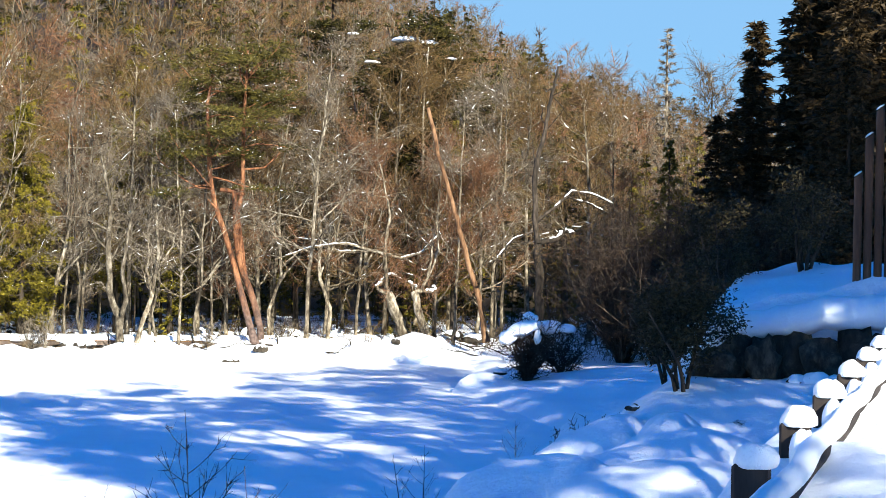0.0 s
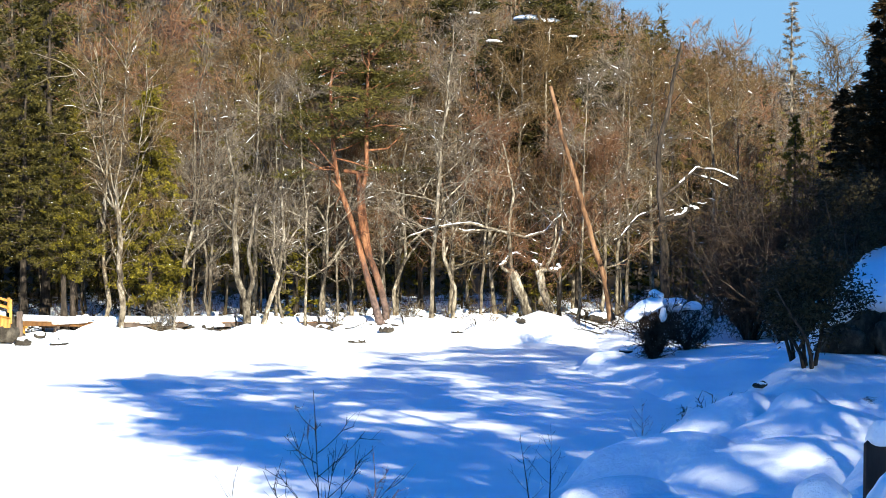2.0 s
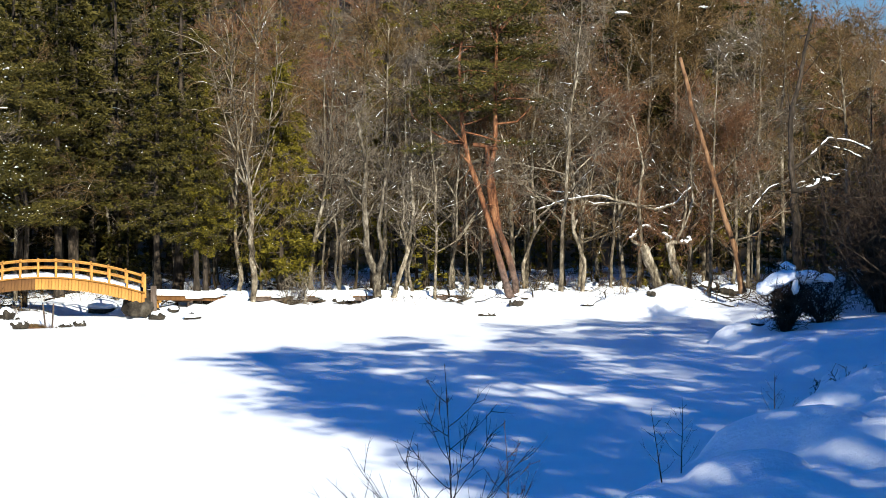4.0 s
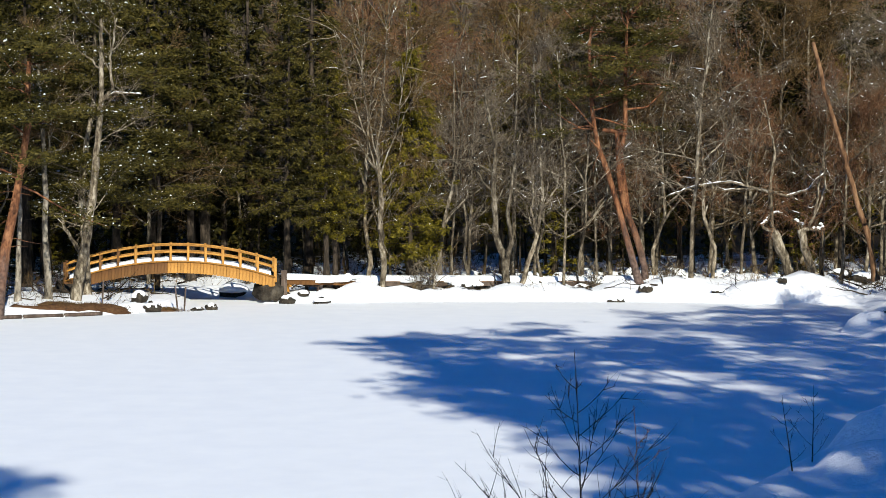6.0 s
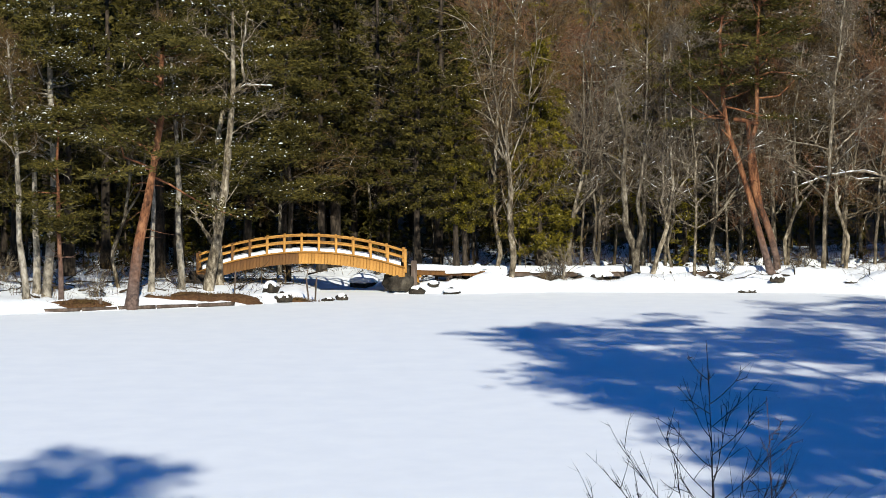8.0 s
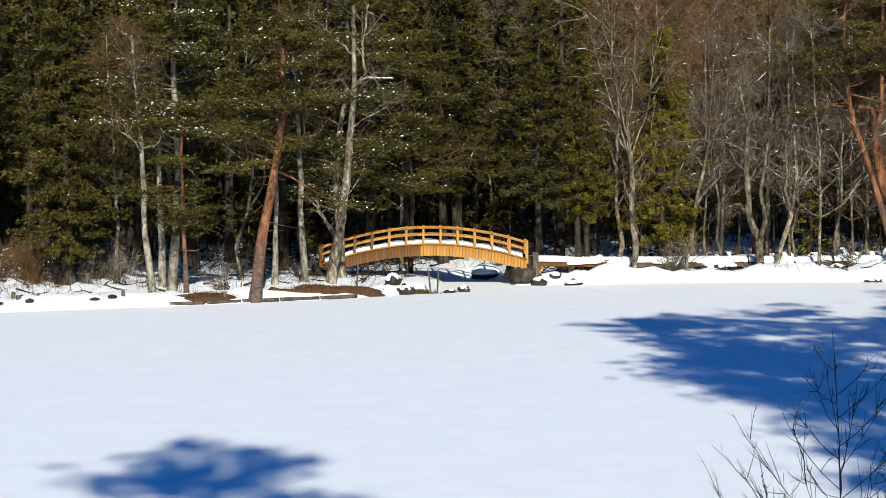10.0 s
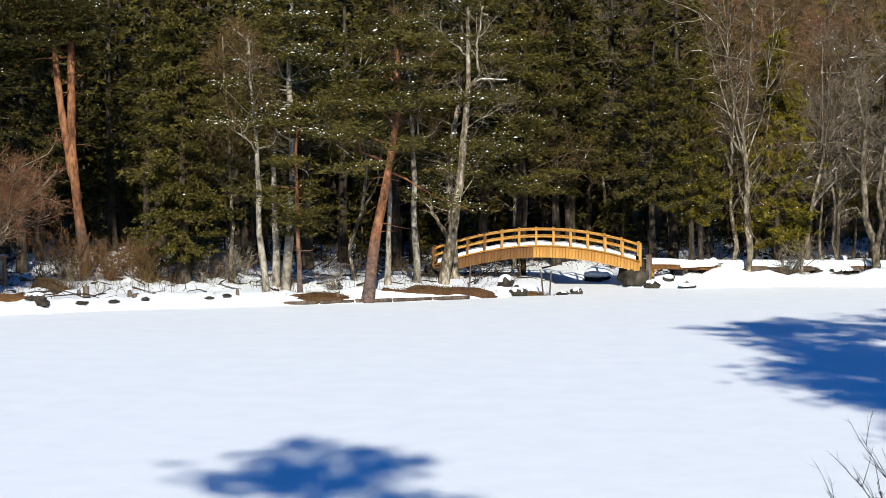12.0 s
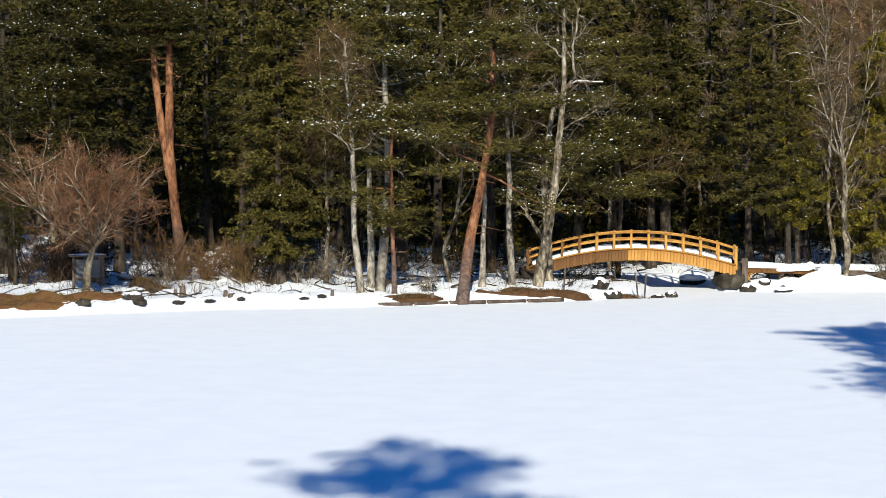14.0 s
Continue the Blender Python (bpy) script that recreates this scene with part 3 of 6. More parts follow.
# kinds shared by many trees
GREY = [tree_meshes("grey", bare_tree(100 + i, UP(12.5, rng0.uniform(-0.9, 0.9), rng0.uniform(-0.9, 0.9)), 0.098, 17, 0.34, 0.22, 10, 6, 0.04, 0.85, 0.018, 0.12, 0.5), (BARK_GREY, TWIG_GREY, SNOW)) for i in range(5)]
BROWN = [tree_meshes("brown", bare_tree(120 + i, UP(13.0, rng0.uniform(-0.9, 0.9), rng0.uniform(-0.9, 0.9)), 0.13, 20, 0.34, 0.22, 12, 7, 0.05, 0.9, 0.024, 0.09, 0.5), (BARK_GREY, TWIG_BROWN, SNOW)) for i in range(5)]
RED = [tree_meshes("red", bare_tree(140 + i, UP(8.5, rng0.uniform(-0.5, 0.5), 0), 0.12, 22, 0.42, 0.2, 12, 8, 0.14, 0.7, 0.018, 0.05), (BARK_GREY, TWIG_RED, SNOW)) for i in range(3)]
HINOKI = [tree_meshes("hinoki", conifer(160 + i, 13.5, 2.3, 0.24, 95, 13, 14, 0.16, 0.075, -0.12, 0.03, flat=0.45), (BARK_DARK, m, SNOW)) for i, m in enumerate((NEEDLE, NEEDLE_YEL, NEEDLE, NEEDLE_DARK))]
FIR = [tree_meshes("fir", conifer(170 + i, 18.0, 3.1, 0.3, 105, 12, 11, 0.25, 0.09, -0.07, 0.05), (BARK_DARK, m, SNOW)) for i, m in enumerate((NEEDLE, NEEDLE_DARK, NEEDLE_DARK))]
PINE = [tree_meshes("pine", pine(180 + i, [UP(14, rng0.uniform(-1, 1), 0)], 0.2, 34, 2.9, 0.45, 0.08), (BARK_RED, m, SNOW)) for i, m in enumerate((NEEDLE, NEEDLE_DARK))]

STOUT = [tree_meshes("stout", bare_tree(150 + i, UP(12.0, (0.5, -0.6)[i], 0.3), 0.19, 11, 0.26, 0.55, 11, 6, 0.05, 0.85, 0.018, 0.12, 0.6), (BARK_PALE, TWIG_BROWN, SNOW)) for i in range(2)]
TALL = "bare grey-barked tree on the snowy far bank"
CONIF = "olive-green conifer with specks of snow on its boughs"

# trees that stand out along the far bank: kind, x, y, turn, scale
STANDING = [
    (GREY[1], 4.1, 92.6, 40, 0.85), (GREY[2], 3.33, 91.9, 200, 0.8), (GREY[3], 8.33, 89.8, 90, 0.85), (GREY[4], 14.1, 90.0, 10, 1.1),
    (GREY[0], 16.97, 96.5, 120, 0.9), (GREY[1], 0.63, 92.0, 250, 0.8), (GREY[2], 21.1, 90.6, 300, 0.9), (GREY[3], 17.1, 97.5, 30, 0.95), (GREY[4], 24.1, 95.0, 60, 1.0),
    (GREY[0], 24.5, 94.9, 190, 1.0), (GREY[1], 13.5, 97.0, 10, 1.0), (GREY[2], 11.4, 97.3, 140, 1.0), (GREY[3], 10.1, 92.0, 280, 0.8), (GREY[4], 7.3, 93.0, 75, 0.9),
    (STOUT[0], -14.7, 81.7, 15, 0.75), (STOUT[1], -13.65, 82.9, 100, 0.9), (STOUT[1], -18.95, 77.9, 70, 0.85), (STOUT[0], -19.0, 79.8, 230, 0.9), (GREY[3], -7.0, 101.8, 10, 0.95),
    (BROWN[0], 1.8, 94.5, 0, 0.95), (BROWN[1], 6.4, 95.5, 80, 1.0), (BROWN[2], 9.6, 95.0, 160, 1.0), (BROWN[3], 15.6, 93.5, 30, 0.9), (BROWN[4], 18.6, 94.5, 210, 1.0),
    (BROWN[0], 20.5, 96.0, 100, 1.1), (BROWN[1], 22.8, 98.5, 310, 1.05), (BROWN[2], 26.5, 97.0, 20, 1.0), (BROWN[3], 12.6, 94.5, 200, 1.0), (BROWN[4], 28.5, 93.0, 130, 0.95),
    (BROWN[0], -21.4, 82.0, 50, 0.8), (BROWN[1], -10.6, 92.5, 10, 0.8)]
for me, x, y, a, s in STANDING:
    plant("bare_tree", me, x, y, a, s, TALL if me in GREY else "stout pale-barked bare tree at the snowy shore" if me in STOUT else "leafless tree with a haze of brown twigs above snow", "tree", "trees along the far bank")
for me, x, y, a, s in [(RED[0], 17.6, 92.6, 0, 1.0), (RED[1], 20.8, 93.0, 90, 1.05), (RED[2], 10.9, 94.0, 40, 0.9), (RED[0], 22.6, 92.4, 200, 0.95)]:
    plant("bare_tree", me, x, y, a, s, "leafless tree with dense reddish-brown twigs", "tree", "trees along the far bank")
for me, x, y, a, s in [(HINOKI[0], -2.3, 89.6, 0, 0.8), (HINOKI[1], -1.9, 89.9, 130, 0.75), (HINOKI[1], 1.4, 92.4, 60, 0.8), (HINOKI[0], -4.2, 93.5, 0, 1.0),
                       (HINOKI[3], -9.0, 96.0, 20, 1.15), (HINOKI[0], -23.5, 81.5, 50, 0.85), (HINOKI[3], -31.8, 85.0, 10, 1.2), (FIR[1], -33.0, 82.0, 0, 1.0),
                       (FIR[0], -8.5, 98.0, 20, 1.0), (FIR[1], -15.8, 90.0, 70, 0.9), (FIR[2], -19.5, 88.0, 150, 0.95), (FIR[1], -24.8, 87.0, 200, 1.0), (FIR[0], -12.5, 95.0, 250, 1.0),
                       (FIR[0], -3.5, 99.0, 300, 1.0), (HINOKI[1], 8.6, 98.0, 0, 0.9), (HINOKI[0], 19.8, 100.0, 0, 0.9), (HINOKI[1], 32.2, 92.4, 30, 0.72), (HINOKI[1], 22.2, 95.2, 70, 0.8), (HINOKI[0], 14.9, 98.2, 10, 0.85), (HINOKI[1], 6.0, 97.0, 200, 0.75),
                       # Dark needles of the last firs stand in for shade falling there.
                       (HINOKI[0], 23.0, 98.5, 80, 0.85), (HINOKI[3], 25.4, 113.5, 10, 1.25), (FIR[1], -34.6, 79.5, 90, 0.55), (FIR[2], -32.4, 80.6, 10, 0.5), (FIR[0], -36.2, 82.5, 30, 0.9), (FIR[2], -33.6, 77.6, 200, 0.3)]:
    plant("conifer_tree", me, x, y, a, s, CONIF, "tree", "conifers on the far bank")


# ---- the woods behind, too many to count ----
def scatter(n, seed, box, gap, near=-28, far=28):
    rng, pts, tries, k = np.random.default_rng(seed), np.zeros((n, 2)), 0, 0
    x0, x1, y0, y1 = box
    while k < n and tries < 16000:
        tries += 1
        p = np.array((rng.uniform(x0, x1), rng.uniform(y0, y1)))
        if not near < math.degrees(math.atan2(p[0], p[1])) < far:
            continue
        if k and np.min(((pts[:k] - p) ** 2).sum(1)) < gap * gap:
            continue
        pts[k] = p
        k += 1
    return pts[:k]


def woods(name, label, places, kinds, mats, seed, s0, s1, lower=0.0):
    """One merged mesh of many trees: kinds are (geometries, material slots)."""
    rng = np.random.default_rng(seed)
    base = [[(np.concatenate(g.v), np.concatenate(g.f), m) for g, m in zip(geos, slots) if g.n] for geos, slots in kinds]
    V, F, M, n = [], [], [], 0
    zs = land(places[:, 0], places[:, 1])
    for (x, y), z in zip(places, zs):
        k = base[rng.integers(len(base))]
        a, s = rng.uniform(0, 6.28), rng.uniform(s0, s1) * (1 - lower * float(smooth_step(16, 42, x))) * (1 - 0.35 * float(smooth_step(210, 300, y)))
        c, d = math.cos(a) * s, math.sin(a) * s
        rot = np.array(((c, d, 0), (-d, c, 0), (0, 0, s * rng.uniform(0.9, 1.15))))
        for v, f, m in k:
            V.append(v @ rot + np.array((x, y, z - 0.1)))
            F.append(f + n)
            M.append(np.full(len(f), m))
            n += len(v)
    me = mesh_of(name, np.concatenate(V), np.concatenate(F), mats, np.concatenate(M))
    tagged(new(name, me), label, "woodland", kind="stuff")


thin = dict(limbs=12, reach=0.29, start=0.2, twigs=7, sub=4, sides=3, fine=1.0)
kinds_bare = [(bare_tree(300 + i, UP(13.5, rng0.uniform(-1.2, 1.2), rng0.uniform(-1, 1)), 0.085, snow=0.03, wander=0.09, up=0.05, rise=0.55, twig_w=0.034, twig_len=1.0, **thin), (0 if i % 2 else 1, 2 + i % 3, 5)) for i in range(6)]
kinds_con = [(conifer(320 + i, 15.0, 2.5, (0.27, 0.12)[i % 2], 50, 8, 7, 0.36, 0.15, -0.1, 0.025, boughwood=False), (1, 6 + i % 2, 5)) for i in range(4)]
MATS = [BARK_GREY, BARK_DARK, TWIG_BROWN, TWIG_GREY, TWIG_RED, SNOW, NEEDLE, NEEDLE_DARK, NEEDLE_YEL]
right = scatter(165, 1, (-6, 62, 97, 128), 1.5)
right = right[~((right[:, 1] < 110) & (np.abs(right[:, 0] - 0.208 * right[:, 1]) < 2.0))]      # a clearing before the big pine
woods("bare_woods", "bare brown woods on the foot of the hill", right, kinds_bare, MATS, 2, 0.8, 1.15, 0.36)
left = scatter(110, 3, (-52, -2, 88, 125), 2.0)
left = left[left[:, 1] > 92 + 0.33 * np.clip(left[:, 0] + 4, -60, 0) + 6]
woods("conifer_woods", "dense dark conifers behind the bridge", left, kinds_con, MATS, 4, 0.85, 1.25)
mixed = scatter(66, 5, (-45, 60, 100, 135), 2.5)
low_con = [(conifer(330 + i, 5.5, 1.6, 0.03, 28, 7, 6, 0.25, 0.105, -0.1, 0.03, boughwood=False), (1, 6 + i, 5)) for i in range(3)]
under = scatter(190, 12, (-48, 52, 94, 116), 1.4)
under = under[(under[:, 1] > 99) | (under[:, 0] < -12) | ((under[:, 0] > -3) & (waves(under[:, 0], under[:, 1], 7.0, 41) > -0.1))]
woods("undergrowth_evergreens", "low evergreens in the shade of the woods", under, low_con, MATS, 13, 0.45, 1.1)
woods("mixed_woods", "scattered evergreens between the bare trees", mixed, [kinds_con[0], kinds_con[2], kinds_bare[0], (kinds_con[1][0], (1, 8, 5))], MATS, 6, 0.7, 1.1, 0.36)


def far_tree(seed, h, spread, limbs=24, sprays=7, w=0.05):
    """A leafless tree seen from afar: a slim trunk, upswept limbs and sprays of twigs."""
    rng = np.random.default_rng(seed)
    wood, fuzz = Geo(), Geo()
    q, rad = spine(rng, UP(h, rng.uniform(-0.8, 0.8), rng.uniform(-0.8, 0.8)), h, 0.10, 0.15, 5, 0.06)
    wood.tube(q, rad, 3)
    t = rng.uniform(0.2, 1.0, limbs)
    p, _ = along(q, t)
    a = rng.uniform(0, 6.28, limbs)
    ln = (spread * (1.15 - 0.7 * t) * rng.uniform(0.6, 1.3, limbs))[:, None]
    way = np.stack([np.cos(a), np.sin(a), rng.uniform(0.4, 1.5, limbs)], 1)
    way *= ln / np.linalg.norm(way, axis=1)[:, None]
    wood.blades(p, way, np.full(limbs, 0.09), rng)
    for _ in range(sprays):
        u = rng.uniform(0.2, 1.0, (limbs, 1))
        w2 = way / ln + rng.normal(size=(limbs, 3)) * 0.6 + np.array((0, 0, 0.15))
        fuzz.blades(p + way * u, w2 / np.linalg.norm(w2, axis=1)[:, None] * rng.uniform(0.6, 1.6, (limbs, 1)), np.full(limbs, w), rng)
    return wood, fuzz


far_bare = [(far_tree(340 + i, 12.5, 2.6, 26, 8), (0, (2, 2, 4, 3)[i])) for i in range(4)]
far_con = [(conifer(350 + i, 12.0, 2.3, 0.1, 22, 6, 5, 0.52, 0.25, -0.1, 0.0, boughwood=False), (1, 6 + i, 5)) for i in range(2)]
hill = np.concatenate([scatter(1300, 8, (10, 125, 122, 306), 1.9, 5.5, 22.5), scatter(560, 9, (-70, 30, 122, 215), 2.3, -22, 7.5)])
woods("hill_woods", "brown leafless woods with evergreens up the hillside", hill, far_bare * 2 + far_con + far_con[:1], MATS, 9, 0.62, 0.92)


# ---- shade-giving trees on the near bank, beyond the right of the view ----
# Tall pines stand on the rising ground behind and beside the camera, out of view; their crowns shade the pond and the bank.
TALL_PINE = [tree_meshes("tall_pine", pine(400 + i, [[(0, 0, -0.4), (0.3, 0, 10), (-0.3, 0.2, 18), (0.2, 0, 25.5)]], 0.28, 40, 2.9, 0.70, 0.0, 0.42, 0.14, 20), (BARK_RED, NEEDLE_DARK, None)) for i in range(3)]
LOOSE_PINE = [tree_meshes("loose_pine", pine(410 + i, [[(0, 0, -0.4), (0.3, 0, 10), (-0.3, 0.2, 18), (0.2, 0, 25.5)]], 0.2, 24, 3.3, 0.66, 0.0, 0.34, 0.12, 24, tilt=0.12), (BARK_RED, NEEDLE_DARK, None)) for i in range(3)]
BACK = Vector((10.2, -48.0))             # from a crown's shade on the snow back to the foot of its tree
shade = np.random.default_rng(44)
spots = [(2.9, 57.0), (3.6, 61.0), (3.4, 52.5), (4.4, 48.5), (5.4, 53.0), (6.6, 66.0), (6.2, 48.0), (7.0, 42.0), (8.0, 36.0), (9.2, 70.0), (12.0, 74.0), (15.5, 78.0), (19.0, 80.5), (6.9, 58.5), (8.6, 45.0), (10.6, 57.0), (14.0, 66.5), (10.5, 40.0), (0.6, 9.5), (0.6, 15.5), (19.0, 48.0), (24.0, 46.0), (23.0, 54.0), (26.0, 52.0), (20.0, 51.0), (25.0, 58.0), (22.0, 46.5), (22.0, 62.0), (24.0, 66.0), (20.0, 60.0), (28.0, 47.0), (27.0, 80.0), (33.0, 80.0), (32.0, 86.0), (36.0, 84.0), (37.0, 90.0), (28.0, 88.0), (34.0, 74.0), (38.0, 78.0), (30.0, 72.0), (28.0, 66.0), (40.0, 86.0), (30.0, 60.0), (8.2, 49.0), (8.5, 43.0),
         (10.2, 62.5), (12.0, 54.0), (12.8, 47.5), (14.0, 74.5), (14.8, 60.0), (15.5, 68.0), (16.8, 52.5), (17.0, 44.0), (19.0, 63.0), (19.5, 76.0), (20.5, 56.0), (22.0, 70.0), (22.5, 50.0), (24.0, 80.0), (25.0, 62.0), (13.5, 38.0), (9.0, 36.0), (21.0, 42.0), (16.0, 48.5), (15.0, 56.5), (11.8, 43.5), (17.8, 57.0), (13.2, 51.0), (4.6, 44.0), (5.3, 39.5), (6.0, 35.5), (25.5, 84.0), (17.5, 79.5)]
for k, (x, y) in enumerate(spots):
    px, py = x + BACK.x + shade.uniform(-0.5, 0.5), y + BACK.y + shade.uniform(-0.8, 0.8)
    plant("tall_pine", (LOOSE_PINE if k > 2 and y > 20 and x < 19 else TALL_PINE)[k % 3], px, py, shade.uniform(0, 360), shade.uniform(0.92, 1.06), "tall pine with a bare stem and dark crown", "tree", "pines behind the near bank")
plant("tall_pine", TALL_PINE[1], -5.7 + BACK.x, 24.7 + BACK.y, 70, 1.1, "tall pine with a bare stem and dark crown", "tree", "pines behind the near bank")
BRONZE = [tree_meshes("cedar", conifer(420 + i, 18.0, 3.0, 0.04, 150, 12, 9, 0.42, 0.15, -0.05, 0.02), (BARK_DARK, CEDAR_BROWN, SNOW)) for i in range(2)]
for x, y, a, s, k in [(37.2, 77.0, 40, 1.05, 1), (41.0, 81.0, 0, 1.1, 0), (36.0, 69.0, 70, 0.9, 1), (42.0, 88.0, 40, 0.9, 1), (29.5, 76.5, 10, 0.55, 1), (30.5, 68.0, 80, 0.75, 0), (35.2, 88.2, 0, 0.85, 1), (33.9, 78.0, 60, 1.05, 0), (36.5, 74.0, 20, 1.1, 1), (38.5, 84.0, 90, 1.05, 0), (33.5, 72.0, 10, 1.0, 0), (40.0, 78.0, 10, 1.0, 1), (31.5, 84.5, 45, 0.6, 0), (32.6, 75.8, 30, 0.95, 1), (33.9, 75.0, 130, 1.0, 0), (31.7, 71.6, 200, 0.8, 1), (34.8, 80.5, 80, 1.05, 1), (29.8, 66.4, 120, 0.6, 0), (28.2, 64.0, 20, 0.42, 1), (31.0, 78.3, 250, 0.66, 0)]:
    plant("cedar_tree", BRONZE[k % 2], x, y, a, s, "dark shaded evergreen rising against the sky", "tree", "cedars on the near bank")


# ---- trees with a shape of their own ----
def crooked_tree(seed, limbs, twigs=6, sub=5, reach=0.35, twig_len=0.7, twig_w=0.016, depth=0.5, snow_random=0.1):
    """A tree of given limbs: ((points across and up), first radius, last radius, snow on it)."""
    rng = np.random.default_rng(seed)
    wood, fuzz, caps = Geo(), Geo(), Geo()
    lines = []
    for n, (pts, r0, r1, snow) in enumerate(limbs):
        p = np.array([(a, rng.normal() * depth * 0.25 if i else 0.0, b) for i, (a, b) in enumerate(pts)], dtype=float)
        if n:                                   # start where another limb passes
            j = min(((np.hypot(q[:, 0] - p[0, 0], q[:, 2] - p[0, 2]).min(), k) for k, q in enumerate(lines)))[1]
            q = lines[j]
            p[0] = q[np.hypot(q[:, 0] - p[0, 0], q[:, 2] - p[0, 2]).argmin()]
        q, rad = spine(rng, p, 4.0, r0, r1 / r0, 5 * len(p), 0.16)
        wood.tube(q, rad, 8 if r0 > 0.1 else 5)
        lines.append(q)
        if snow >= 0.04:                         # rolls of snow along the upper side, with gaps
            k, n2 = len(q) // 4, len(q)
            while k < n2 - 2:
                e = min(n2, k + int(rng.integers(3, 7)))
                c = q[k:e] + np.array((0, 0, 1)) * (rad[k:e, None] * 0.8 + 0.01)
                c[:, 0] += rng.normal(size=len(c)) * 0.02
                w = rng.uniform(0.5, 1.2, len(c)) * snow * 0.6
                w[0] = w[-1] = 0.008
                caps.tube(c, w, 6)
                k = e - 1 if rng.uniform() < 0.6 else e
    S, W = [], []
    for q in lines:
        ln = np.linalg.norm(q[-1] - q[0])
        for t in rng.uniform(0.3, 1.0, sub):
            p, d = along(q, np.array([t]))
            s2 = limb(rng, p[0], unit(d[0]) * 0.6 + rng.normal(size=3) * 0.6, ln * reach * rng.uniform(0.5, 1.2), 5, 0.22, 0.06)
            wood.tube(s2, np.linspace(0.026, 0.008, 6), 4, close=False)
            if rng.uniform() < snow_random:
                caps.tube(s2[1:4] + np.array((0, 0, 0.012)), np.array((0.004, 0.014, 0.004)), 4)
            for u in (s2,):
                k = twigs
                a, b = along(u, rng.uniform(0.1, 1.0, k))
                b = b / (np.linalg.norm(b, axis=1)[:, None] + 1e-9) * 0.6 + rng.normal(size=(k, 3)) * 0.55
                b *= twig_len * rng.uniform(0.4, 1.2, (k, 1))
                S += [a, a + b * 0.5, a + b * 0.4]
                W += [b, np.roll(b, 1, axis=1) * 0.5 + b * 0.3, np.roll(b, 2, axis=1) * 0.5 + b * 0.3]
    S, W = np.concatenate(S), np.concatenate(W)
    fuzz.blades(S, W, np.full(len(S), twig_w), rng)
    return wood, fuzz, caps


def one_tree(name, geos, mats, x, y, label, turn=0.0, z=None):
    return plant(name, tree_meshes(name, geos, mats), x, y, turn, 1.0, label, "tree", z=z)


# leaning red pines
one_tree("red_pine", pine(501, [[(0, 0, -0.3), (-0.57, 0, 1.77), (-1.08, 0.1, 3.47), (-1.41, 0.1, 4.6), (-1.8, 0.2, 5.6), (-2.13, 0.2, 6.7), (-2.3, 0.3, 7.9), (-2.4, 0.3, 9.1), (-2.5, 0.3, 10.4), (-2.2, 0.3, 12.6)],
                              [(-0.5, 0.75, 3.0), (-0.72, 0.7, 4.6), (-0.85, 0.7, 5.9), (-0.62, 0.7, 7.2), (-0.67, 0.7, 8.8), (-0.6, 0.7, 10.4), (-0.5, 0.7, 13.4)]], 0.18, 52, 3.5, 0.56, 0.07, per=64,
                             broken=[([(0.3, 0.8, -0.3), (0.22, 0.8, 0.8), (-0.3, 0.75, 2.4), (-0.82, 0.7, 3.6), (-1.0, 0.6, 4.7), (-1.15, 0.5, 6.1), (-1.2, 0.45, 6.85)], 0.17, 0.11),
                                     ([(-1.75, 0.5, 6.95), (-1.2, 0.4, 6.9), (-0.6, 0.5, 6.75)], 0.09, 0.13), ([(-1.6, 0.2, 5.1), (-1.9, 0.1, 6.0), (-2.35, 0.0, 6.5)], 0.10, 0.03),
                                     ([(-0.62, 0.6, 7.9), (0.3, 0.4, 8.0), (1.0, 0.3, 8.7)], 0.05, 0.02), ([(-2.2, 0.2, 8.4), (-1.4, 0.1, 8.7), (-0.5, 0.0, 8.75)], 0.05, 0.03)]),
         (BARK_RED, NEEDLE, SNOW), 11.93, 90.2, "leaning red pine with orange stems, one broken off, above snow")
one_tree("red_pine", pine(502, [[(0, 0, -0.3), (-0.3, 0, 2.7), (-0.5, 0, 5.7), (-0.55, 0.1, 9.0), (-0.5, 0.1, 13.5)],
                              [(-0.36, 0, 3.4), (-0.66, -0.15, 5.0), (-0.95, -0.2, 7.0), (-1.15, -0.2, 9.4), (-1.5, -0.2, 13.0)]], 0.24, 34, 3.0, 0.7, 0.1, per=100, bark_top=0.55),
         (BARK_RED, NEEDLE_DARK, SNOW), -28.2, 83.3, "tall red pine with two orange stems behind a bare shrub")
one_tree("red_pine", pine(503, [[(0, 0, -0.3), (0.45, 0, 2.9), (0.9, 0.1, 5.4), (1.25, 0.1, 7.5), (1.4, 0.1, 10.5)]], 0.25, 30, 3.6, 0.5, 0.12, per=100),
         (BARK_RED, NEEDLE, SNOW), -14.9, 78.1, "red pine leaning over the edge of the frozen pond")
one_tree("red_pine", pine(504, [[(0, 0, -0.3), (-0.1, 0, 2.5), (-0.17, 0, 5.3), (0.0, 0, 7.6)]], 0.12, 14, 2.2, 0.3, 0.05, per=80),
         (BARK_RED, NEEDLE, SNOW), -17.6, 78.1, "thin red-stemmed pine beside the frozen pond")
one_tree("red_pine", pine(505, [[(0, 0, -0.3), (0.2, 0, 8.0), (0.6, 0, 12.4), (0.2, 0, 14.5)]], 0.24, 96, 4.2, 0.42, 0.05, size=0.28, width=0.09, per=110),
         (BARK_RED, NEEDLE_DARK, SNOW), 20.9, 100.5, "dark red pine with a thick cushion of snow in its crown")
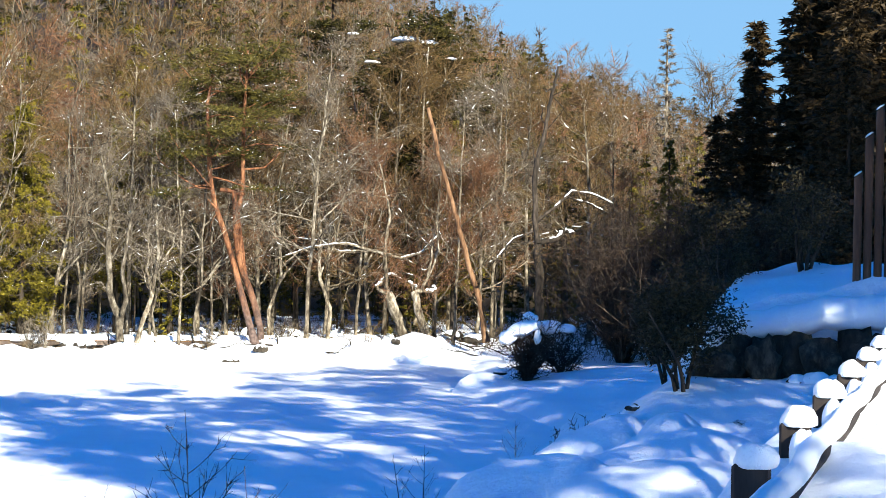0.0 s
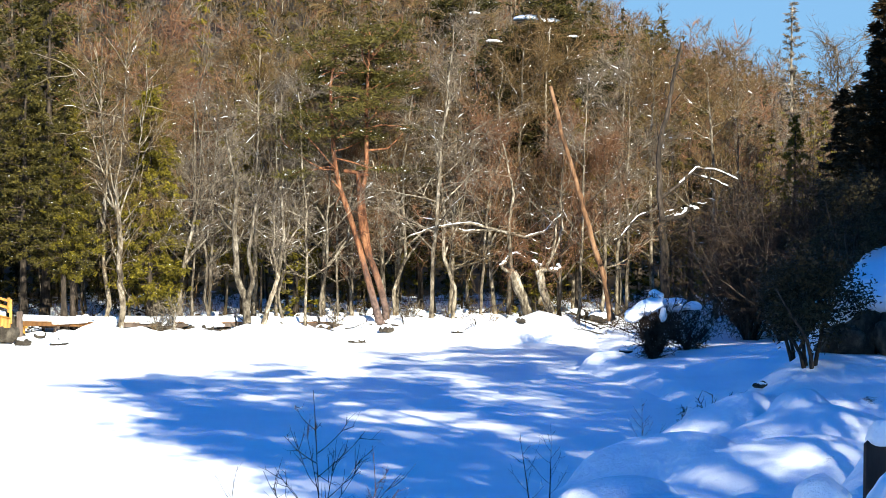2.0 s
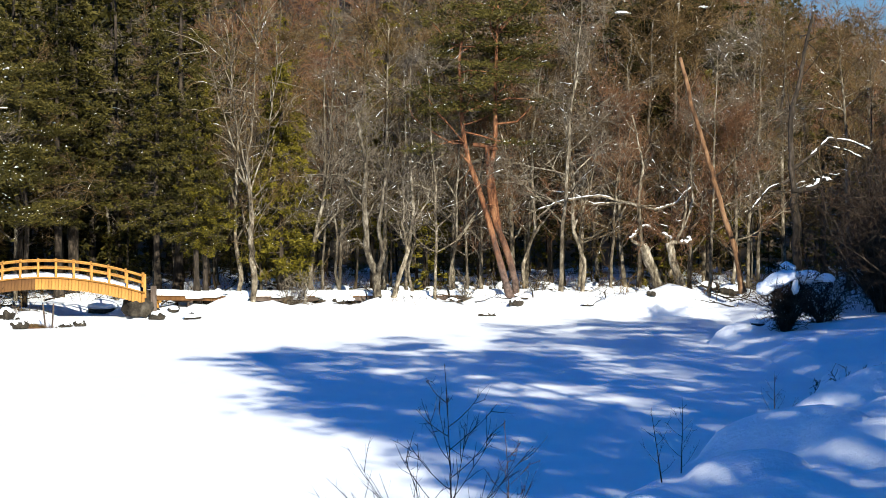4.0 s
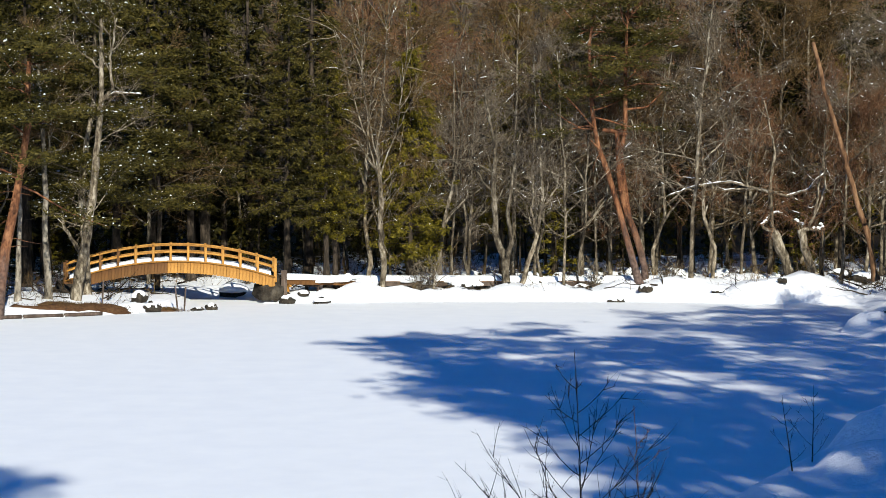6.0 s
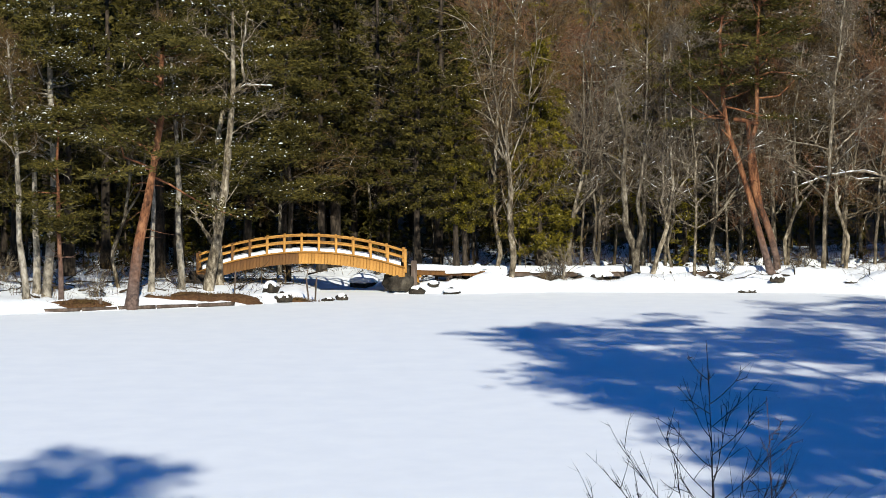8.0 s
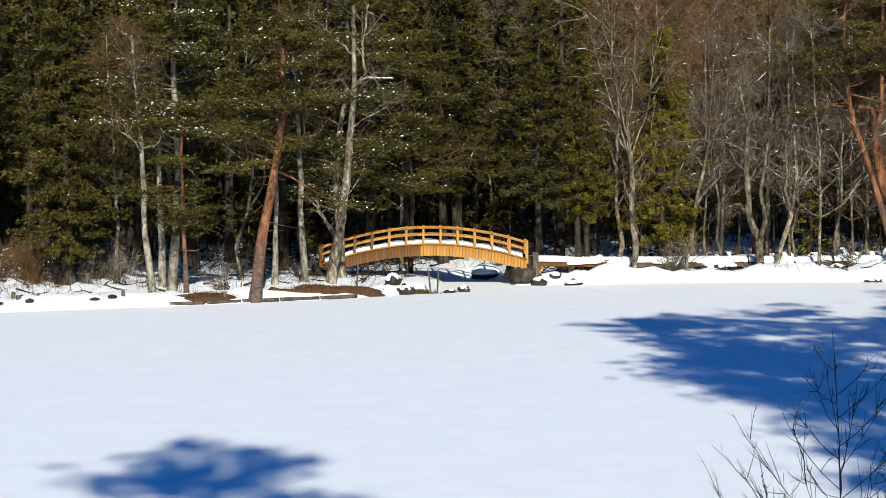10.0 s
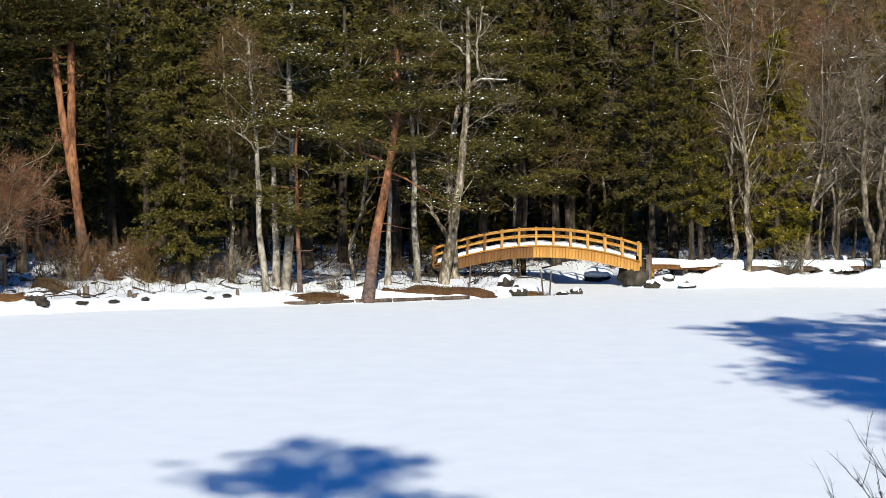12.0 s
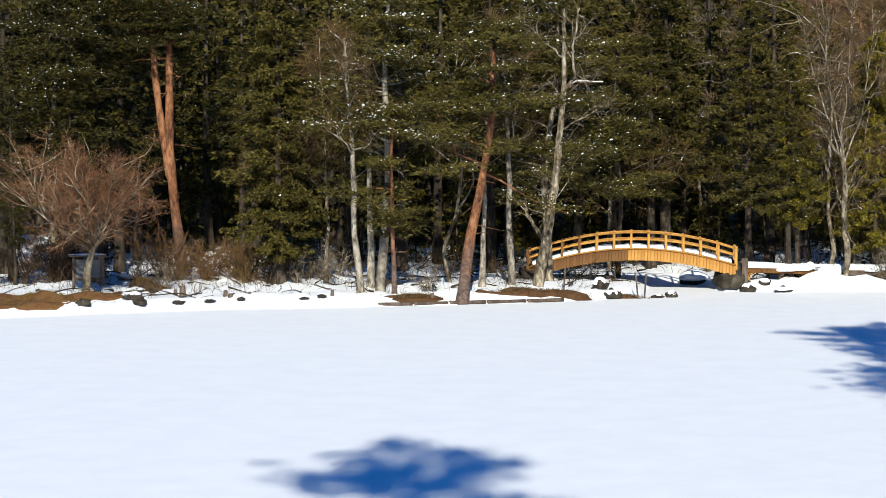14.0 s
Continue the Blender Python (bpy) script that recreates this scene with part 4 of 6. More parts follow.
one_tree("red_pine", pine(506, [[(0, 0, -0.3), (0.4, 0, 5.0), (0.2, 0, 9.0), (0.5, 0, 13.5)]], 0.2, 46, 3.4, 0.40, 0.42, per=110, cushion=1.1),
         (BARK_PALE, NEEDLE, SNOW), -18.5, 79.2, "dark pine with snow along its layered boughs")
one_tree("red_pine", pine(507, [[(0, 0, -0.3), (-0.3, 0, 5.0), (0.2, 0, 10.0), (0.1, 0, 15)]], 0.2, 44, 3.6, 0.3, 0.14, per=110),
         (BARK_GREY, NEEDLE_DARK, SNOW), -33.4, 81.4, "dark pine with snow along its layered boughs")
one_tree("red_pine", pine(508, [[(0, 0, -0.3), (-0.3, 0, 5.0), (0.2, 0, 9.0), (0.1, 0, 12)]], 0.2, 44, 3.6, 0.32, 0.2, per=110, cushion=1.2),
         (BARK_GREY, NEEDLE, SNOW), -12.3, 84.6, "dark pine with snow along its layered boughs")

one_tree("red_pine", pine(510, [[(0, 0, -0.3), (0.2, 0, 4.0), (-0.2, 0, 7.5), (0.1, 0, 10.5)]], 0.13, 34, 3.0, 0.34, 0.12, per=100),
         (BARK_DARK, NEEDLE, SNOW), -10.0, 90.2, "dark pine with drooping boughs behind the arched bridge")
one_tree("red_pine", pine(509, [[(0, 0, -0.3), (-0.3, 0, 7.0), (0.2, 0, 13.0), (0.1, 0, 19)]], 0.22, 50, 3.6, 0.45, 0.2, size=0.28, width=0.09, per=90),
         (BARK_DARK, NEEDLE_DARK, SNOW), 19.4, 116.4, "tall dark pine with snow lying on its upper boughs")

# a broken pine trunk that leans across the woods
one_tree("leaning_trunk", crooked_tree(511, [([(0, -0.3), (-0.5, 1.8), (-1.35, 4.6), (-2.2, 7.6), (-2.95, 10.2)], 0.145, 0.08, 0)], 2, 2, 0.05, 0.2),
         (BARK_POLE, TWIG_BROWN, SNOW), 22.0, 87.6, "bare broken pine trunk leaning steeply over the bank", z=1.3)

# forked and gnarled bare trees with snow lying on their limbs
one_tree("bare_tree", crooked_tree(512, [([(0, -0.3), (0.05, 2.0), (0.07, 3.5)], 0.21, 0.17, 0), ([(0.07, 3.4), (-0.4, 4.4), (-0.5, 6.3), (-0.1, 8.2), (0.7, 11.2)], 0.13, 0.06, 0.045),
                                        ([(0.07, 3.4), (0.6, 3.75), (1.0, 4.1), (1.45, 4.0)], 0.13, 0.06, 0.14), ([(-0.4, 4.4), (0.6, 5.2), (1.2, 5.8), (2.0, 5.7), (3.0, 5.3)], 0.09, 0.03, 0.08),
                                        ([(-0.3, 4.0), (-1.2, 3.7), (-2.2, 2.7)], 0.06, 0.03, 0.05), ([(1.0, 5.6), (2.0, 5.3), (2.9, 4.9)], 0.05, 0.02, 0.05)], 8, 6),
         (BARK_DARK, TWIG_BROWN, SNOW), 23.2, 82.8, "forked dark-barked tree with thick snow in its crotch", z=2.0)
one_tree("bare_tree", crooked_tree(513, [([(0, -0.3), (-0.5, 1.3), (-1.15, 2.4)], 0.27, 0.21, 0), ([(-1.1, 2.3), (-1.5, 2.7), (-0.7, 3.3), (-0.4, 3.2)], 0.08, 0.05, 0.10),
                                        ([(-1.15, 2.4), (-1.2, 4.3), (-1.0, 6.0), (-1.6, 8.4)], 0.10, 0.03, 0), ([(-1.2, 4.2), (-3.0, 4.7), (-4.6, 4.5), (-6.3, 3.9)], 0.075, 0.025, 0.065),
                                        ([(-2.0, 4.4), (-3.4, 4.3), (-4.4, 4.8), (-5.4, 4.9)], 0.05, 0.02, 0.05), ([(-1.2, 4.2), (-0.4, 4.05), (0.6, 4.3), (1.7, 5.2)], 0.07, 0.03, 0.06)], 9, 7),
         (BARK_GREY, TWIG_RED, SNOW), 19.16, 91.0, "gnarled leaning tree with long snow-laden branches")
one_tree("bare_tree", crooked_tree(514, [([(0, -0.3), (-0.1, 1.4), (-0.25, 2.75)], 0.2, 0.17, 0), ([(-0.25, 2.7), (-0.6, 2.95), (-1.1, 3.2)], 0.10, 0.05, 0.12), ([(-0.25, 2.7), (0.1, 2.75), (0.5, 3.0)], 0.10, 0.05, 0.15),
                                        ([(-0.2, 2.75), (0.25, 4.2), (0.7, 6.4)], 0.08, 0.02, 0), ([(0.0, 3.0), (0.5, 4.6), (0.6, 7.5)], 0.06, 0.02, 0)], 8, 6),
         (BARK_GREY, TWIG_RED, SNOW), 19.7, 89.9, "stout stub of a tree with snow on its broken top")
one_tree("bare_tree", crooked_tree(515, [([(0, -0.3), (0.22, 1.3), (0.5, 2.75), (0.75, 4.0), (0.9, 5.4), (1.05, 8.0), (1.1, 11.5)], 0.24, 0.07, 0), ([(0.25, 1.6), (-0.05, 2.5), (-0.35, 3.6)], 0.11, 0.05, 0),
                                        ([(1.05, 8.0), (1.45, 8.6), (1.5, 10.0), (1.8, 11.5)], 0.08, 0.03, 0), ([(1.05, 8.1), (1.7, 8.5), (2.9, 8.45)], 0.05, 0.02, 0.04), ([(1.05, 9.6), (0.2, 10.4), (-0.7, 11.2)], 0.05, 0.02, 0.02),
                                        ([(0.8, 6.5), (1.8, 6.9), (3.0, 7.5)], 0.04, 0.02, 0.03), ([(1.0, 7.4), (-0.2, 8.0), (-1.4, 8.2)], 0.04, 0.02, 0.03)], 8, 6),
         (BARK_GREY, TWIG_GREY, SNOW), -12.4, 82.1, "pale leaning tree beside the arched bridge")
one_tree("bare_tree", crooked_tree(516, [([(0, -0.3), (0.05, 1.1), (-0.45, 2.2), (-0.6, 4.2), (-0.5, 6.4), (-0.9, 8.6)], 0.20, 0.04, 0), ([(0.05, 1.0), (0.25, 2.0), (0.1, 3.2), (0.4, 5.0), (0.9, 7.0)], 0.13, 0.03, 0),
                                        ([(-0.45, 2.2), (-1.1, 2.7), (-1.9, 2.6)], 0.05, 0.02, 0.02), ([(-0.6, 4.2), (-1.4, 5.4), (-1.8, 6.6)], 0.06, 0.02, 0), ([(-0.55, 3.6), (0.1, 4.6), (1.2, 5.6)], 0.05, 0.02, 0.02), ([(-0.5, 5.0), (-1.6, 5.6), (-2.9, 5.6)], 0.05, 0.02, 0.02)], 9, 7),
         (BARK_GREY, TWIG_GREY, SNOW), 5.75, 89.8, "twisted pale-barked tree at the snowy shore")
one_tree("bare_tree", crooked_tree(517, [([(0, -0.3), (0.35, 1.0), (0.8, 2.3), (1.1, 4.0), (0.9, 6.5)], 0.13, 0.04, 0), ([(0.8, 2.3), (0.5, 3.6), (0.6, 5.2)], 0.07, 0.03, 0), ([(1.0, 3.4), (1.7, 4.6), (2.0, 6.2)], 0.06, 0.02, 0)], 8, 7),
         (BARK_GREY, TWIG_GREY, SNOW), 6.37, 90.3, "slanting pale-barked tree at the snowy shore")
one_tree("bare_tree", crooked_tree(527, [([(0, -0.3), (0.05, 2.5), (-0.1, 4.6), (-0.15, 6.2)], 0.15, 0.09, 0), ([(-0.12, 4.9), (-0.35, 5.7), (-1.2, 8.2), (-2.0, 11.5)], 0.05, 0.012, 0), ([(-0.15, 6.0), (-0.5, 7.6), (-0.7, 9.6), (-0.9, 12.5)], 0.05, 0.012, 0),
                                        ([(-0.15, 6.1), (0.0, 8.0), (0.3, 12.8)], 0.05, 0.012, 0), ([(-0.12, 5.0), (0.5, 7.0), (1.0, 11.2)], 0.045, 0.012, 0), ([(-0.1, 4.6), (0.6, 5.4), (1.6, 5.7)], 0.045, 0.02, 0.03),
                                        ([(-0.1, 5.3), (-1.2, 6.6), (-2.6, 7.2)], 0.045, 0.02, 0.02), ([(0.4, 6.6), (1.4, 8.2), (2.1, 9.4)], 0.045, 0.02, 0)], 16, 14),
         (BARK_GREY, TWIG_BROWN, SNOW), 0.15, 89.5, "pale bare tree with a broom of upswept limbs")
for seed, x, y, d in [(518, 4.3, 91.6, -0.4), (519, 2.9, 91.2, 0.5), (520, 9.3, 91.2, 0.3), (521, 15.3, 91.3, -0.3), (522, -16.4, 83.5, 0.2), (523, 7.6, 91.0, -0.5), (524, 12.9, 92.6, 0.4), (525, -0.6, 90.6, 0.3), (526, 16.8, 92.2, 0.5)]:
    r = np.random.default_rng(seed)
    w = lambda: r.uniform(-0.35, 0.35)
    one_tree("bare_tree", crooked_tree(seed, [([(0, -0.3), (d * 0.3 + w(), 1.4), (d + w(), 3.0), (d * 1.2 + w(), 5.0), (d * 1.4 + w(), 7.6), (d * 1.5 + w(), 10.5)], r.uniform(0.075, 0.125), 0.025, 0),
                                            ([(d, 3.0), (d + 0.7 + w(), 4.2), (d + 1.2 + w(), 6.0), (d + 1.4, 7.5)], 0.06, 0.02, 0), ([(d * 1.2, 4.8), (d - 0.8 + w(), 5.8), (d - 1.6 + w(), 7.5)], 0.055, 0.02, 0.02),
                                            ([(d * 1.2, 5.4), (d + 0.9, 6.6), (d + 2.0, 7.0 + w())], 0.045, 0.02, 0.02)], 9, 7),
             (BARK_GREY, TWIG_GREY, SNOW), x, y, "crooked grey-barked tree at the snowy shore")

one_tree("bare_tree", bare_tree(531, [(0, 0, -0.2), (0.05, 0, 0.7), (0.2, 0, 1.5), (0.3, 0, 2.3)], 0.10, 30, 1.3, 0.5, 18, 9, 0.09, 0.34, 0.009, 0.0, 0.8, 8, 0.4, 2.0),
         (BARK_GREY, TWIG_RED, SNOW), -29.2, 74.2, "spreading leafless shrub tree with reddish twigs").scale = (1.95, 1.95, 1.6)

plant("conifer_tree", tree_meshes("hinoki", conifer(541, 14.0, 2.2, 0.09, 130, 20, 17, 0.15, 0.09, -0.10, 0.01, flat=0.6), (BARK_DARK, NEEDLE, SNOW)), -23.0, 80.6, 0, 1.0, "dense olive-green conifer with foliage down to the undergrowth", "tree", "conifers on the far bank")

plant("conifer_tree", tree_meshes("hinoki", conifer(542, 10.8, 2.0, 0.12, 100, 13, 14, 0.15, 0.08, -0.10, 0.02, flat=0.6, shape=0.6), (BARK_DARK, NEEDLE_YEL, SNOW)), 1.5, 91.0, 0, 1.0, "dense yellow-green conifer among bare trees at the shore", "tree", "conifers on the far bank")
# far trees that break the skyline
plant("conifer_tree", tree_meshes("larch", conifer(533, 19.0, 2.6, 0.1, 90, 10, 9, 0.30, 0.06, 0.02, 0.02), (BARK_GREY, TWIG_GREY, SNOW)), 44.2, 127.6, 0, 0.95, "pale thin-needled conifer on the skyline", "tree")
for me, x, y, k in ((BROWN[1], 40.2, 107.8, 1.08), (BROWN[2], 37.3, 117.0, 1.05)):
    plant("bare_tree", me, x, y, 0, k, "leafless tree rising against the sky", "tree")


# ---- shrubs on the near bank ----
def shrub(seed, h, r, stems=9, twigs=9, twig_w=0.016):
    rng = np.random.default_rng(seed)
    wood, fuzz = Geo(), Geo()
    S, W = [], []
    for i in range(stems):
        a = rng.uniform(0, 6.28)
        q = limb(rng, (rng.normal() * 0.08, rng.normal() * 0.08, -0.1), (math.cos(a) * r / h, math.sin(a) * r / h, 1), h * rng.uniform(0.7, 1.05), 7, 0.13, 0.03)
        wood.tube(q, np.linspace(0.012 * h, 0.006, 8), 5, close=False)
        for t in rng.uniform(0.08, 1.0, 11):
            p, d = along(q, np.array([t]))
            s2 = limb(rng, p[0], unit(d[0]) * 0.6 + rng.normal(size=3) * 0.6, h * 0.3 * rng.uniform(0.5, 1.2), 4, 0.2, 0.04)
            wood.tube(s2, np.linspace(0.012, 0.005, 5), 3, close=False)
            a2, b2 = along(s2, rng.uniform(0.1, 1, twigs))
            b2 = (b2 / (np.linalg.norm(b2, axis=1)[:, None] + 1e-9) * 0.5 + rng.normal(size=(twigs, 3)) * 0.6) * h * 0.1
            S.append(a2)
            W.append(b2)
    fuzz.blades(np.concatenate(S), np.concatenate(W), np.full(len(S) * twigs, twig_w), rng)
    return wood, fuzz


def leaf_bush(seed, h, r, leaves=2600, size=0.13, width=0.05, stems=3, low=0.16):
    rng = np.random.default_rng(seed)
    wood, leaf = Geo(), Geo()
    for i in range(stems):
        a = i * 6.28 / stems + rng.uniform(-0.4, 0.4)
        wood.tube(limb(rng, (0.12 * math.cos(a), 0.12 * math.sin(a), -0.1), (math.cos(a) * 0.2, math.sin(a) * 0.2, 1), h * 0.85, 6, 0.1), np.linspace(0.06, 0.015, 7), 6, close=False)
    n = 70
    c = rng.normal(size=(n, 3))
    c /= np.linalg.norm(c, axis=1)[:, None]
    c = c * rng.uniform(0.45, 1.0, (n, 1)) * np.array((r, r, h * (1 - low) / 2)) + np.array((0, 0, h * (1 + low) / 2))
    k = rng.integers(0, n, leaves)
    s = c[k] + rng.normal(size=(leaves, 3)) * 0.17
    w = rng.normal(size=(leaves, 3)) * np.array((1, 1, 0.6)) + np.array((0, 0, -0.35))
    leaf.blades(s, w / np.linalg.norm(w, axis=1)[:, None] * size * rng.uniform(0.7, 1.3, (leaves, 1)), width * rng.uniform(0.7, 1.3, leaves), rng)
    return wood, leaf


def bush(name, geos, mats, x, y, label, parts=("branchwork", "twig_spray")):
    ob = thing(name, x, y, ground_z(x, y) - 0.03)
    for nm, g, m in zip(parts, geos, mats):
        tagged(child(nm, geo_mesh(nm, g, [m]), ob), kind="stuff")
    return tagged(ob, label, "shrub")


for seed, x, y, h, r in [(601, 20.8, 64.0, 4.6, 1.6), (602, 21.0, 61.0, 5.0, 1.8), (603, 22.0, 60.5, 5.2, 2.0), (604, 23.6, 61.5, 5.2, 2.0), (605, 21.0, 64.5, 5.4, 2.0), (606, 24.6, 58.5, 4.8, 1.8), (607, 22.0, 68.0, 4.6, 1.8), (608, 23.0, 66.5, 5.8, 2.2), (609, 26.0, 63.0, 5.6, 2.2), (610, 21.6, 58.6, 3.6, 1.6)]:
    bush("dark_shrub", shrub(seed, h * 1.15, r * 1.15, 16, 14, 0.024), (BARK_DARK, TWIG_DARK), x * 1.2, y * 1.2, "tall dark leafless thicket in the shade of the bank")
# Added dark shrubs cover bright snow where the ground should lie in shade.
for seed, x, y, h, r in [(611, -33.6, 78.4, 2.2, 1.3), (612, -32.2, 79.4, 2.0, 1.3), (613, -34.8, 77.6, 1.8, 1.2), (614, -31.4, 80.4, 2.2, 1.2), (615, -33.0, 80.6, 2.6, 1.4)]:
    bush("dark_shrub", shrub(seed, h, r, 14, 12, 0.03), (BARK_DARK, TWIG_DARK), x, y, "dark thicket added for shade behind the notice board")
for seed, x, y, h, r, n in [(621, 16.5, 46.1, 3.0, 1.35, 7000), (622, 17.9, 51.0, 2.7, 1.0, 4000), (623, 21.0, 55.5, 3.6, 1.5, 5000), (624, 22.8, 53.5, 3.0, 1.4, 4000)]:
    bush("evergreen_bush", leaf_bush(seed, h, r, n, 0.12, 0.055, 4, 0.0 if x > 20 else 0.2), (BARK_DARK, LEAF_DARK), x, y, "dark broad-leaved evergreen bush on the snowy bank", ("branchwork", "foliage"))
SNOWY = [bush("snowy_bush", shrub(631, 2.4, 1.1, 28, 16, 0.02), (BARK_DARK, TWIG_DARK), 19.2, 70.4, "low dark bush bowed under lumps of snow"),
         bush("snowy_bush", shrub(632, 1.8, 1.1, 24, 14, 0.02), (BARK_DARK, TWIG_DARK), 21.2, 72.6, "low dark bush bowed under lumps of snow")]
for seed, x, y, h, r in [(641, 14.9, 51.2, 0.95, 0.3), (642, 15.3, 50.0, 0.95, 0.3), (643, 15.6, 49.0, 0.4, 0.3)]:
    bush("small_shrub", shrub(seed, h, r, 2, 3, 0.012), (BARK_DARK, TWIG_DARK), x, y, "small bare shrub poking out of the snow")
for seed, x, y, h, r in [(651, -26.6, 81.6, 1.8, 1.1), (653, -25.6, 82.4, 1.8, 1.2), (654, -24.9, 81.6, 1.5, 1.1), (655, -27.9, 81.4, 2.0, 1.2), (659, -24.0, 82.6, 1.6, 1.1), (660, -26.9, 83.2, 2.1, 1.3), (6511, -28.9, 82.4, 2.2, 1.3), (6512, -25.6, 84.0, 2.0, 1.2)]:
    bush("red_shrub", shrub(seed, h, r, 16, 10, 0.012), (TWIG_BROWN, TWIG_RED if seed % 2 else TWIG_BROWN), x, y, "dense thicket of thin red-brown stems")
for seed, x, y, h in [(661, 2.43, 89.5, 1.9), (662, 1.9, 89.7, 1.5), (663, -21.2, 80.9, 1.5), (664, -22.4, 81.0, 1.3), (665, -16.6, 80.2, 1.2), (666, -6.2, 95.0, 1.4), (667, 9.8, 90.4, 1.4), (668, 13.2, 90.2, 1.1), (669, -28.6, 78.6, 1.6), (670, -27.2, 78.0, 1.4), (671, -22.7, 84.0, 1.7), (672, -23.6, 85.0, 1.9), (673, -21.6, 84.6, 1.6), (674, -22.0, 83.0, 1.5)]:
    bush("bare_shrub", shrub(seed, h, 0.6, 8, 7, 0.012), (BARK_GREY, TWIG_GREY), x, y, "thin pale leafless shrub at the water's edge")


# ---- saplings in front ----
def sapling(seed, h, r0, branches, reach, tilt=0.0):
    rng = np.random.default_rng(seed)
    wood, fuzz = Geo(), Geo()
    q = limb(rng, (0, 0, -0.1), (tilt, 0, 1), h, 12, 0.02, 0.02)
    wood.tube(q, np.linspace(r0, 0.0025, 13), 6)
    S, W = [], []
    for i in range(branches):
        t = 0.12 + 0.8 * (i + rng.uniform(0, 0.6)) / branches
        a = i * 2.4 + rng.uniform(-0.5, 0.5)
        p, _ = along(q, np.array([t]))
        ln = reach * (1.1 - t) * rng.uniform(0.7, 1.2)
        s2 = limb(rng, p[0], (math.cos(a), math.sin(a) * 0.8, 0.62), ln, 7, 0.05, 0.09)
        wood.tube(s2, np.linspace(r0 * 0.34, 0.0018, 8), 4, close=False)
        for u in rng.uniform(0.25, 0.95, max(2, int(9 * ln))):
            p2, d2 = along(s2, np.array([u]))
            s3 = limb(rng, p2[0], unit(d2[0]) + rng.normal(size=3) * 0.5, ln * 0.35 * rng.uniform(0.4, 1.1), 4, 0.08, 0.06)
            wood.tube(s3, np.linspace(0.0035, 0.0014, 5), 3, close=False)
            a3, b3 = along(s3, rng.uniform(0.3, 1, 3))
            S.append(a3)
            W.append((b3 + rng.normal(size=(3, 3)) * 0.03) * 1.2)
    fuzz.blades(np.concatenate(S), np.concatenate(W), np.full(3 * len(S), 0.004), rng)
    return wood, fuzz


def put_sapling(seed, x, y, z_top, r0, branches, reach, mats, label, tilt=0.0):
    z = ground_z(x, y)
    ob = thing("sapling", x, y, z)
    for nm, g, m in zip(("stem", "twig_spray"), sapling(seed, z_top - z, r0, branches, reach, tilt), mats):
        tagged(child(nm, geo_mesh(nm, g, [m]), ob), kind="stuff" if nm == "twig_spray" else "")
    tagged(ob, label, "sapling", "saplings on the near bank")


put_sapling(701, 1.53, 14.92, 4.72, 0.011, 34, 1.7, (BARK_DARK, TWIG_DARK), "slender leafless sapling with upswept twigs on the bank")
put_sapling(702, 2.06, 15.36, 4.24, 0.007, 30, 0.8, (TWIG_RED, TWIG_RED), "thin red-brown sapling on the near bank")
put_sapling(703, 1.3, 14.7, 3.85, 0.008, 24, 1.1, (BARK_DARK, TWIG_DARK), "slender leafless sapling with upswept twigs on the bank", -0.18)
put_sapling(704, 7.6, 36.2, 1.95, 0.016, 7, 0.6, (BARK_DARK, TWIG_DARK), "bare sapling rising from a snow mound", -0.2)
put_sapling(705, 8.14, 37.1, 2.0, 0.014, 9, 0.7, (BARK_DARK, TWIG_DARK), "bare sapling rising from a snow mound")
put_sapling(706, 11.9, 44.4, 1.75, 0.016, 9, 0.8, (BARK_DARK, TWIG_DARK), "bare sapling rising from a snow mound")


# ---- rocks, snow lumps, stumps ----
def lump_mesh(name, seed, mat, squash=0.7, rough=0.3, subdiv=3, freq=1.3, flat_base=True):
    bm = bmesh.new()
    bmesh.ops.create_icosphere(bm, subdivisions=subdiv, radius=1.0)
    off = Vector((seed * 3.7, seed * 1.9, seed * 5.3))
    for v in bm.verts:
        d = v.co.normalized()
        v.co = d * (1 + rough * noise.noise(d * freq + off) + rough * 0.4 * noise.noise(d * freq * 3 + off))
        v.co.z *= squash
        if flat_base and v.co.z < -0.35 * squash:
            v.co.z = -0.35 * squash
    me = bpy.data.meshes.new(name)
    bm.to_mesh(me)
    bm.free()
    me.materials.append(mat)
    for p in me.polygons:
        p.use_smooth = True
    return me


ROCKS = [lump_mesh("rock", i + 1, ROCK, 0.75, 0.6, 3, 1.7) for i in range(4)]
DRAPES = [lump_mesh("snow_cap", i + 21, SNOW, 0.8, 0.35, 3, 1.5, False) for i in range(3)]
SNOWS = [lump_mesh("snow_cap", i + 11, SNOW, 0.55, 0.22) for i in range(4)]


def boulder(x, y, sx, sy, sz, k, cap=0.0, label="dark rock half buried in snow", z=None, turn=0.0, group="rocks at the water's edge", deep=False):
    z = ground_z(x, y) if z is None else z
    z = max(z, 0.0)
    ob = new("rock", ROCKS[k % 4])
    ob.matrix_world = pose(x, y, z + 0.15 * sz, 0, 0, turn + 67 * k) @ Matrix.Diagonal((sx, sy, sz, 1))
    tagged(ob, label, "rock", group)
    if cap:
        c = new("snow_cap", SNOWS[k % 4])
        c.parent = ob
        c.matrix_basis = Matrix.LocRotScale((0, 0, 0.28 if deep else 0.38), None, (cap * (1.0 if deep else 1.2), cap * (1.0 if deep else 1.2), 1.15 if deep else 1.0))


